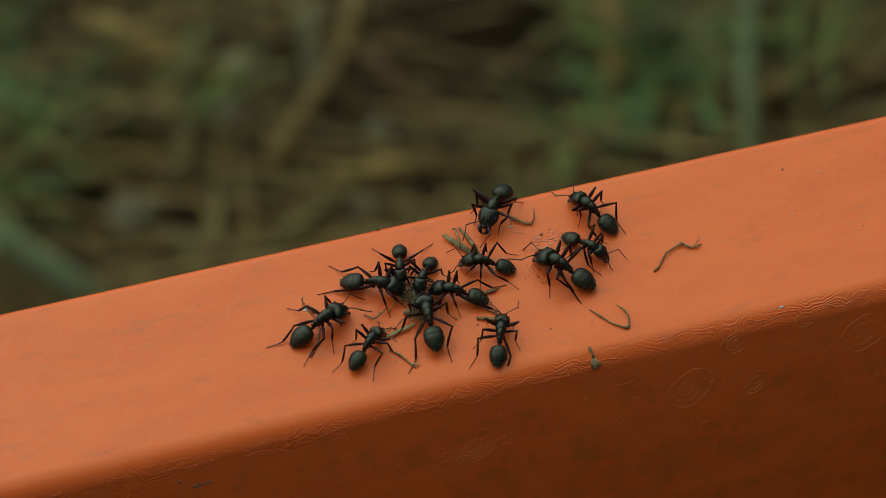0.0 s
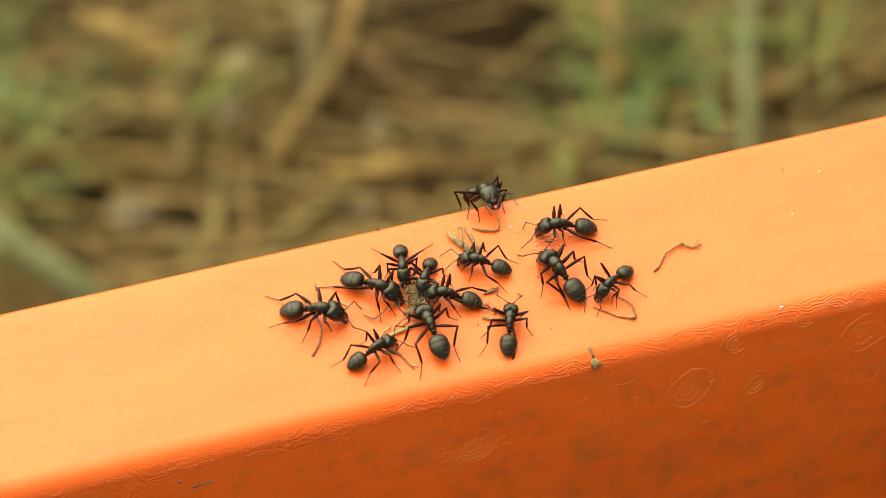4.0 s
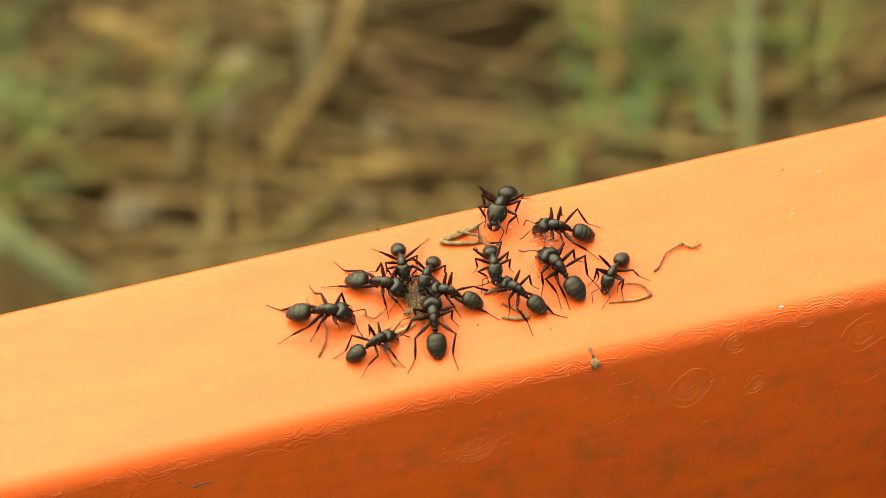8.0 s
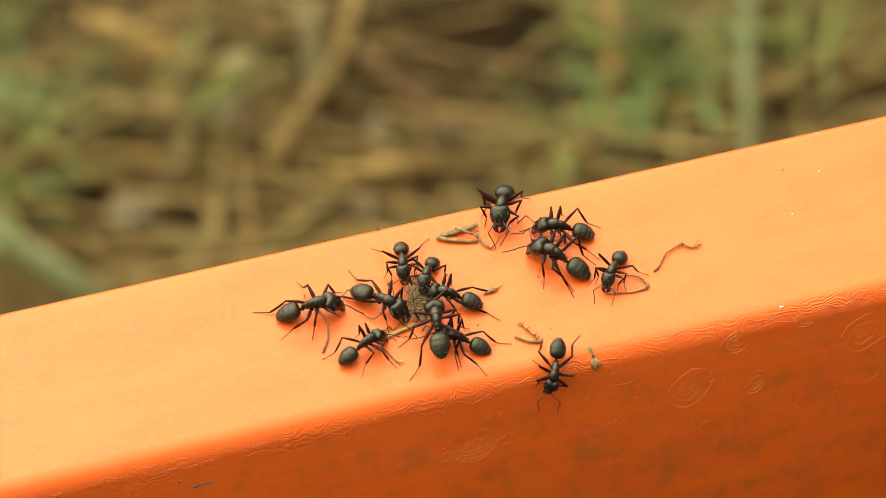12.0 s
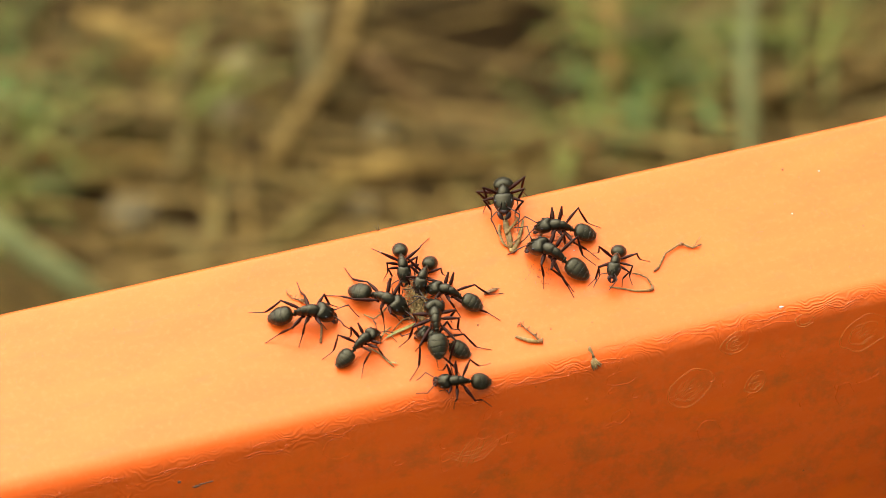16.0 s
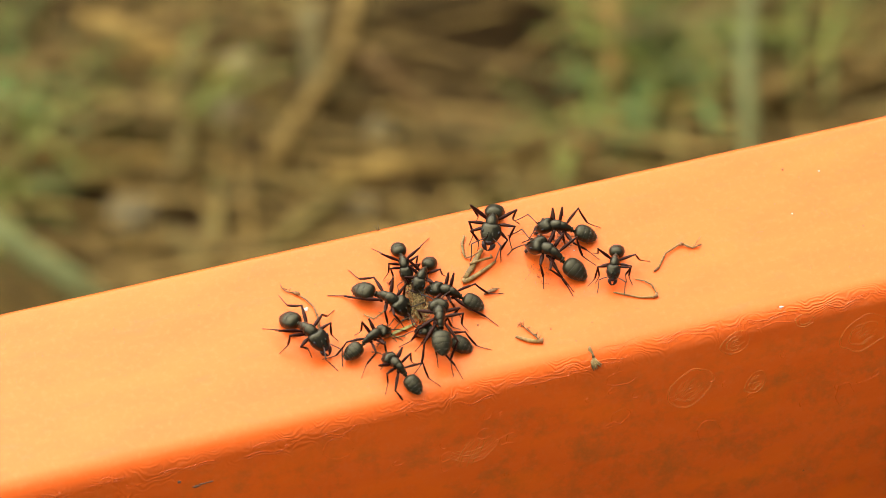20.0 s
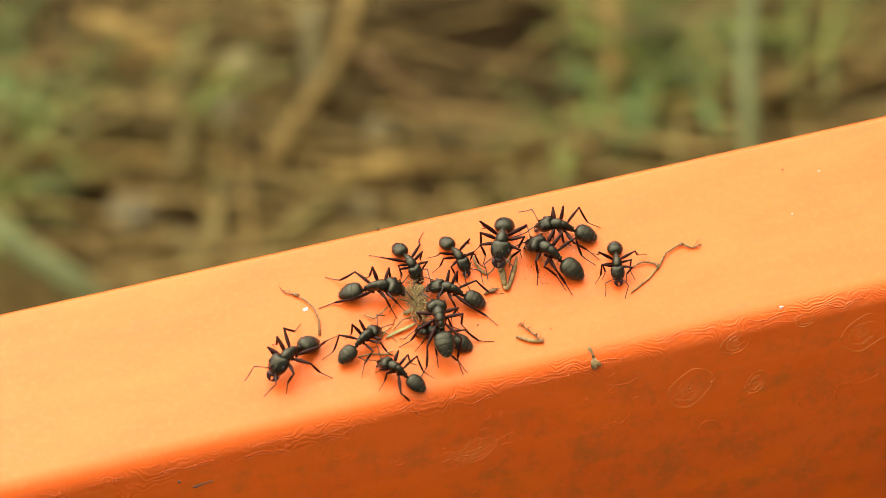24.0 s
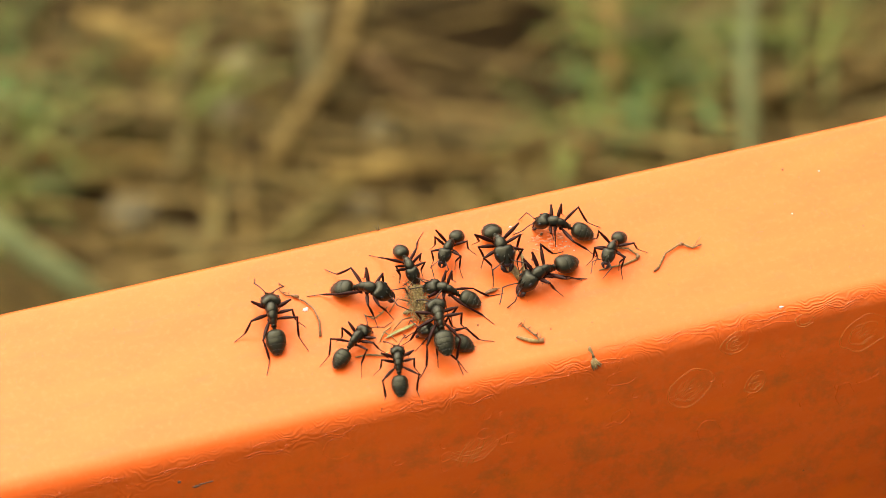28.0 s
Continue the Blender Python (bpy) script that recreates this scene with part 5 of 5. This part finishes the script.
    crawl(nibbler, [(0, -12.59, -12.01, 43, -4), (1, -12.4, -12.57, 36, -1), (2, -12.26, -12.83, 24, -3), (3, -12.07, -12.79, 26, -2), (3.5, -12.23, -13.03, 21, 0), (5.5, -11.3, -12.59, 11, 0), (6, -11.31, -12.25, 18, 0), (7, -11.57, -12.4, 15, 1), (8, -11.76, -12.03, 13, 0), (9, -12.11, -12.05, 14, 0), (10, -12.14, -11.89, 16, 1), (11, -12.58, -11.7, 22, 1), (12, -12.91, -11.9, 21, -2), (12.5, -13.08, -11.73, 22, 1), (14.5, -13.28, -11.31, 33, 2), (15, -13.61, -11.59, 28, 1), (16, -13.44, -11.72, 28, 1), (17, -13.18, -11.65, 23, 1), (18, -12.66, -11.51, 19, 0), (19, -12.67, -11.45, 18, 1), (20, -12.2, -11.42, 22, -4), (21, -12.33, -11.17, 25, -8), (21.5, -13.19, -11.28, 33, -4), (24, -13.17, -11.35, 30, -4), (25, -13.4, -11.29, 35, -10), (26, -13.86, -11.15, 41, -1), (27, -14.13, -11.21, 41, 1), (28, -14.11, -11.25, 37, 1)], 7, feet={("hind", 1): (-5.0, 2.0), ("hind", -1): (-3.4, -2.8), ("middle", -1): (1.3, -3.8), ("front", -1): (1.5, -0.6)})
    crawl(hub, [(0, -4.68, -10.48, 88, -8), (1, -4.24, -10.4, 82, -3), (2, -5.1, -11.1, 104, -1), (3, -4.8, -11.27, 95, -4), (3.5, -4.79, -11.75, 97, -10), (5.5, -4.56, -11.82, 92, 1), (6, -4.71, -11.86, 88, 4), (7, -4.69, -11.68, 94, 7), (8, -4.14, -10.88, 81, 4), (9, -3.94, -10.87, 79, -1), (12, -4.18, -12.44, 82, -5), (12.5, -4.28, -12.23, 82, -2), (14.5, -4.39, -12.55, 79, -2), (15, -4.5, -12.18, 88, 3), (16, -4.31, -12.37, 79, -4), (17, -3.78, -12.12, 84, -5), (18, -3.77, -12.17, 82, -3), (19, -3.54, -11.97, 83, -3), (20, -3.77, -12.41, 79, -10), (21, -3.78, -12.43, 79, -9), (21.5, -3.38, -12.6, 79, -5), (23.5, -3.7, -12.41, 90, -6), (24, -3.76, -12.45, 85, -6), (28, -3.81, -12.37, 87, -8)], 8, lifts=((0, 0.0), (10.4, 0.0), (11.4, 1.5), (28, 1.5)), feet={("hind", 1): (-6.2, 3.9), ("hind", -1): (-5.8, -1.5), ("middle", -1): (0.0, -3.5), ("middle", 1): (-0.8, 4.7)})
    crawl(puller, [(0, -0.5, -7.44, 153, 1), (1, -0.69, -7.36, 155, 1), (2, -0.71, -7.62, 149, 1), (3, -1.31, -7.69, 154, 1), (3.5, -1.41, -7.71, 155, 1), (5.5, -1.39, -7.77, 154, 1), (7, -1.54, -7.65, 151, 1), (8, -1.15, -7.56, 149, 0), (10, -1.39, -7.49, 148, 0), (12, -1.32, -7.72, 151, 1), (14.5, -1.14, -7.68, 149, 1), (16, -1.13, -7.58, 143, 1), (17, -0.94, -7.73, 143, 0), (21.5, -1.09, -7.68, 145, 1), (23.5, -0.58, -7.59, 143, 1), (24, -0.82, -7.32, 146, 1), (25, -0.78, -7.56, 147, 1), (26, -1.33, -6.76, 141, 1), (27, -1.36, -6.64, 139, 1), (28, -1.33, -7.27, 147, 1)], 9, feet={("hind", 1): (-7.1, 1.5), ("hind", -1): (-5.7, -3.1)})
    crawl(backer, [(0, -5.97, -1.84, -104, 4), (1, -5.82, -1.8, -99, 7), (2, -5.66, -1.86, -98, 6), (7, -5.67, -1.97, -101, 5), (8, -5.71, -1.62, -95, 9), (10, -5.42, -1.33, -99, 4), (12, -5.55, -1.54, -101, 7), (14.5, -5.74, -1.33, -100, 5), (16, -5.61, -1.7, -98, 6), (20, -5.48, -1.57, -91, 3), (21.5, -5.46, -1.61, -86, 5), (23.5, -5.1, -1.76, -83, 3), (24, -4.73, -1.65, -76, 1), (25, -4.93, -1.67, -76, -1), (26, -4.87, -1.87, -78, 4), (28, -4.98, -1.95, -84, 4)], 10, feet={("hind", 1): (-4.0, 4.1), ("hind", -1): (-3.5, -3.4), ("middle", 1): (-0.1, 2.6), ("middle", -1): (1.3, -2.1)})
    crawl(visitor, [(0, -3.54, -4.17, -124, 7), (1, -3.6, -4.49, -125, 7), (2, -3.58, -4.15, -125, 7), (3, -3.47, -4.4, -119, 10), (5.5, -3.33, -4.48, -117, 7), (6, -3.17, -4.49, -118, 10), (8, -3.11, -4.26, -122, 13), (10, -2.94, -4.39, -112, 13), (11, -3.52, -4.32, -132, 14), (12, -3.21, -4.41, -120, 16), (14.5, -3.12, -4.12, -119, 12), (16, -3.55, -4.1, -123, 7), (18, -3.63, -3.94, -131, 7), (20, -3.71, -4.11, -125, 7), (21, -3.23, -4.13, -128, 15), (21.5, -2.17, -3.16, -145, 5), (23.5, 1.03, -3.52, -86, 13), (24, 1.19, -2.06, -71, 0), (25, 0.24, -1.91, -138, 6), (26, 0.24, -1.62, -129, 7), (28, 0.49, -1.08, -128, 11)], 11, feet={("hind", 1): (-1.6, 3.0), ("hind", -1): (-2.7, -3.0), ("middle", 1): (2.5, 2.8), ("middle", -1): (-0.3, -2.9)})
    crawl(sideways, [(0, -9.46, -3.87, -25, -2), (1, -10.16, -4.32, -38, 1), (2, -9.99, -4.26, -39, -4), (3, -10.11, -4.41, -43, -5), (3.5, -9.84, -4.17, -39, -3), (5.5, -9.51, -4.03, -33, -4), (6, -9.5, -4.08, -37, -3), (7, -9.43, -3.93, -36, -4), (8, -9.01, -4.02, -31, -1), (9, -8.79, -4.82, -42, 4), (10, -8.42, -4.79, -39, -1), (11, -8.86, -5.92, -44, -3), (12, -9.36, -6.51, -44, -4), (12.5, -9.69, -6.45, -50, -1), (14.5, -9.36, -5.23, -39, 1), (15, -9.21, -5.87, -44, -3), (16, -9.46, -6.22, -41, -2), (17, -8.95, -5.88, -41, -4), (18, -8.95, -5.88, -41, -4), (19, -9.07, -6.64, -44, -5), (20, -9.01, -6.27, -43, -3), (21, -9.63, -5.37, -43, 3), (21.5, -9.73, -4.39, -24, 0), (23.5, -9.63, -4.76, -16, -1), (24, -9.74, -4.53, -11, 0), (25, -10.16, -4.45, -12, 0), (26, -10.54, -4.44, -21, 1), (27, -11.17, -5.23, -38, 6), (28, -10.88, -4.62, -31, 9)], 12, feet={("hind", 1): (-6.4, 2.6), ("hind", -1): (-7.0, -1.8), ("middle", -1): (2.4, -3.5), ("front", -1): (3.9, -1.8)})
    crawl(roamer, [(0, -17.08, -7.45, 23, 3), (0.5, -17.07, -7.34, -13, 2), (1, -17.24, -7.49, -31, 0), (2, -17.65, -7.12, -50, 7), (3, -17.34, -6.62, -36, 6), (3.5, -17.28, -5.97, -30, 5), (5.5, -17.42, -5.31, -9, 0), (6, -17.53, -5.54, -5, 1), (7, -17.59, -5.38, -3, 1), (8, -16.56, -6.3, -20, -2), (9, -17.02, -6.03, -19, 0), (10, -16.61, -4.99, 0, 1), (11, -17.29, -5.1, 0, 1), (12, -17.6, -5.01, -4, 2), (12.5, -17.8, -5.41, -9, 3), (14.5, -18.26, -5.85, -13, 2), (15, -18.33, -6.07, -15, 0), (16, -18.75, -5.83, -16, 1), (17, -19.57, -6.24, 6, 1), (18, -17.91, -7.09, 2, 1), (19, -17.71, -7.0, 9, 2), (19.4, -18.66, -7.53, -18, -1), (19.7, -19.56, -8.31, -48, 4), (20.3, -18.89, -8.93, -73, 11), (20.6, -19.16, -9.52, -78, 9), (21, -20.15, -10.87, -102, 4), (21.2, -21.07, -11.06, -124, -2), (21.5, -21.47, -10.12, -160, -1), (23.5, -20.88, -11.36, -145, 1), (24, -22.27, -11.52, -149, 9), (24.5, -21.98, -12.28, -137, 19), (25, -21.79, -12.95, -135, 19), (25.3, -21.94, -12.73, -136, 19), (25.6, -21.19, -12.99, -125, 19), (26, -20.51, -12.38, -105, 9), (26.4, -21.34, -12.15, -107, 14), (26.7, -22.59, -10.34, -144, -1), (27.2, -23.54, -7.96, -198, 1), (27.4, -23.73, -6.92, -221, 3), (27.6, -23.77, -6.49, -239, 6), (27.8, -23.08, -5.86, -260, 1), (28, -22.69, -5.11, -281, 5)], 13, feet={("front", 1): (3.3, 2.0), ("front", -1): (2.0, -1.2), ("middle", 1): (-1.9, 4.9), ("middle", -1): (-1.0, -3.8), ("hind", 1): (-7.2, 1.6), ("hind", -1): (-5.0, -3.2)})
    carry(straw, [(0, 1.98, -0.15, 128), (3, 2.10, -0.15, 124), (6, 2.76, -0.19, 116), (6.5, 4.0, -0.50, 104), (7, 4.60, -0.60, 90), (7.5, 3.70, 0.40, 50), (8, 2.86, 1.45, 10), (12.5, 2.67, 1.95, 3), (14.5, 3.13, 2.43, 1), (15, 3.33, 3.00, 3), (16, 8.32, 0.08, 84), (17, 8.60, -1.35, 75), (18, 3.21, -3.22, 35), (19, 3.64, -3.87, 48), (20, 2.99, -3.35, 49), (21, 6.81, -3.67, 95), (21.5, 3.77, -4.02, 50), (23.5, 4.85, -4.77, 78), (24, 6.01, -5.10, 85), (25, 5.50, -5.50, 78), (26, 5.79, -5.87, 79), (27, 8.36, -4.55, 92), (28, 7.33, -4.87, 104)])
    carry(legloop, [(0, 16.68, -15.30, -44), (3, 16.70, -14.90, -41), (5.5, 18.85, -14.07, -18), (6, 17.72, -14.25, -29), (7, 20.23, -11.72, 25), (8, 19.97, -13.15, -1), (9, 20.30, -12.77, 14), (10, 19.85, -12.70, -29), (11, 18.70, -14.10, -20), (12, 19.99, -11.90, -2), (14.5, 20.87, -11.62, -28), (16, 20.59, -11.70, -18), (17, 21.09, -12.32, -4), (18, 22.16, -10.75, 8), (19, 22.20, -10.85, 7), (20, 20.81, -12.72, -20), (21, 21.06, -12.52, 2), (23.5, 21.04, -12.37, 6), (24, 22.49, -10.82, 37), (25, 22.68, -10.22, 50), (26, 20.26, -8.47, 29), (27, 19.87, -8.35, 17), (28, 20.18, -7.80, 8)])
    carry(arcleg, [(0, -19.27, -7.25, -95), (3, -19.17, -7.12, -95), (8, -18.49, -7.47, -92), (11, -18.14, -7.20, -90), (14.5, -18.39, -6.52, -77), (16, -19.05, -5.75, -73), (17, -18.93, -4.57, -73), (20, -19.22, -4.57, -69), (28, -19.28, -4.97, -66)])
    carry(twig, [(0, -8.92, -14.35, -53), (5.5, -8.95, -14.32, -61), (8, -10.72, -13.20, -71), (11, -10.23, -13.35, -58), (17, -11.55, -13.42, -55), (20, -9.78, -10.32, -40), (21.5, -12.32, -12.75, -4), (24, -11.95, -12.97, -9), (28, -12.31, -13.00, -11)])
    carry(smallbit, [(0, 2.96, -10.92, -29), (5.5, 3.94, -11.45, -41), (6, 4.01, -11.22, -34), (7, 4.98, -11.57, -41), (8, 5.92, -11.65, -30), (9, 5.65, -11.95, 3), (10, 6.93, -15.25, -33), (11, 6.66, -15.20, -44), (28, 6.83, -15.22, -42)])
    carry(hook, [(0, 10.20, 1.55, -33), (0.8, 8.77, 2.63, -4), (1, 7.59, 3.60, 0), (2, 7.04, 3.30, -51), (2.5, 6.04, 1.73, -30), (3.5, 5.25, 1.23, -11), (5.5, 7.71, 1.45, -12), (6, 5.92, 1.18, -49), (6.5, 6.64, -1.00, -15), (7, 6.68, -2.12, -24), (8, 5.18, -0.17, -61), (12.5, 4.89, -0.17, -60), (14.5, 3.97, 3.10, -71), (16, 7.41, -0.20, -82), (17, 8.08, 0.50, -77), (18, 2.21, -0.45, -69), (20, 2.47, -0.57, -92), (21, 5.92, -1.37, -75), (21.5, 1.79, -1.45, -70), (23.5, 3.90, -3.02, -69), (25, 2.73, -5.27, -58), (26, 3.35, -5.25, -75), (27, 7.73, -3.50, -67), (28, 6.87, -4.60, -65)])


motions()
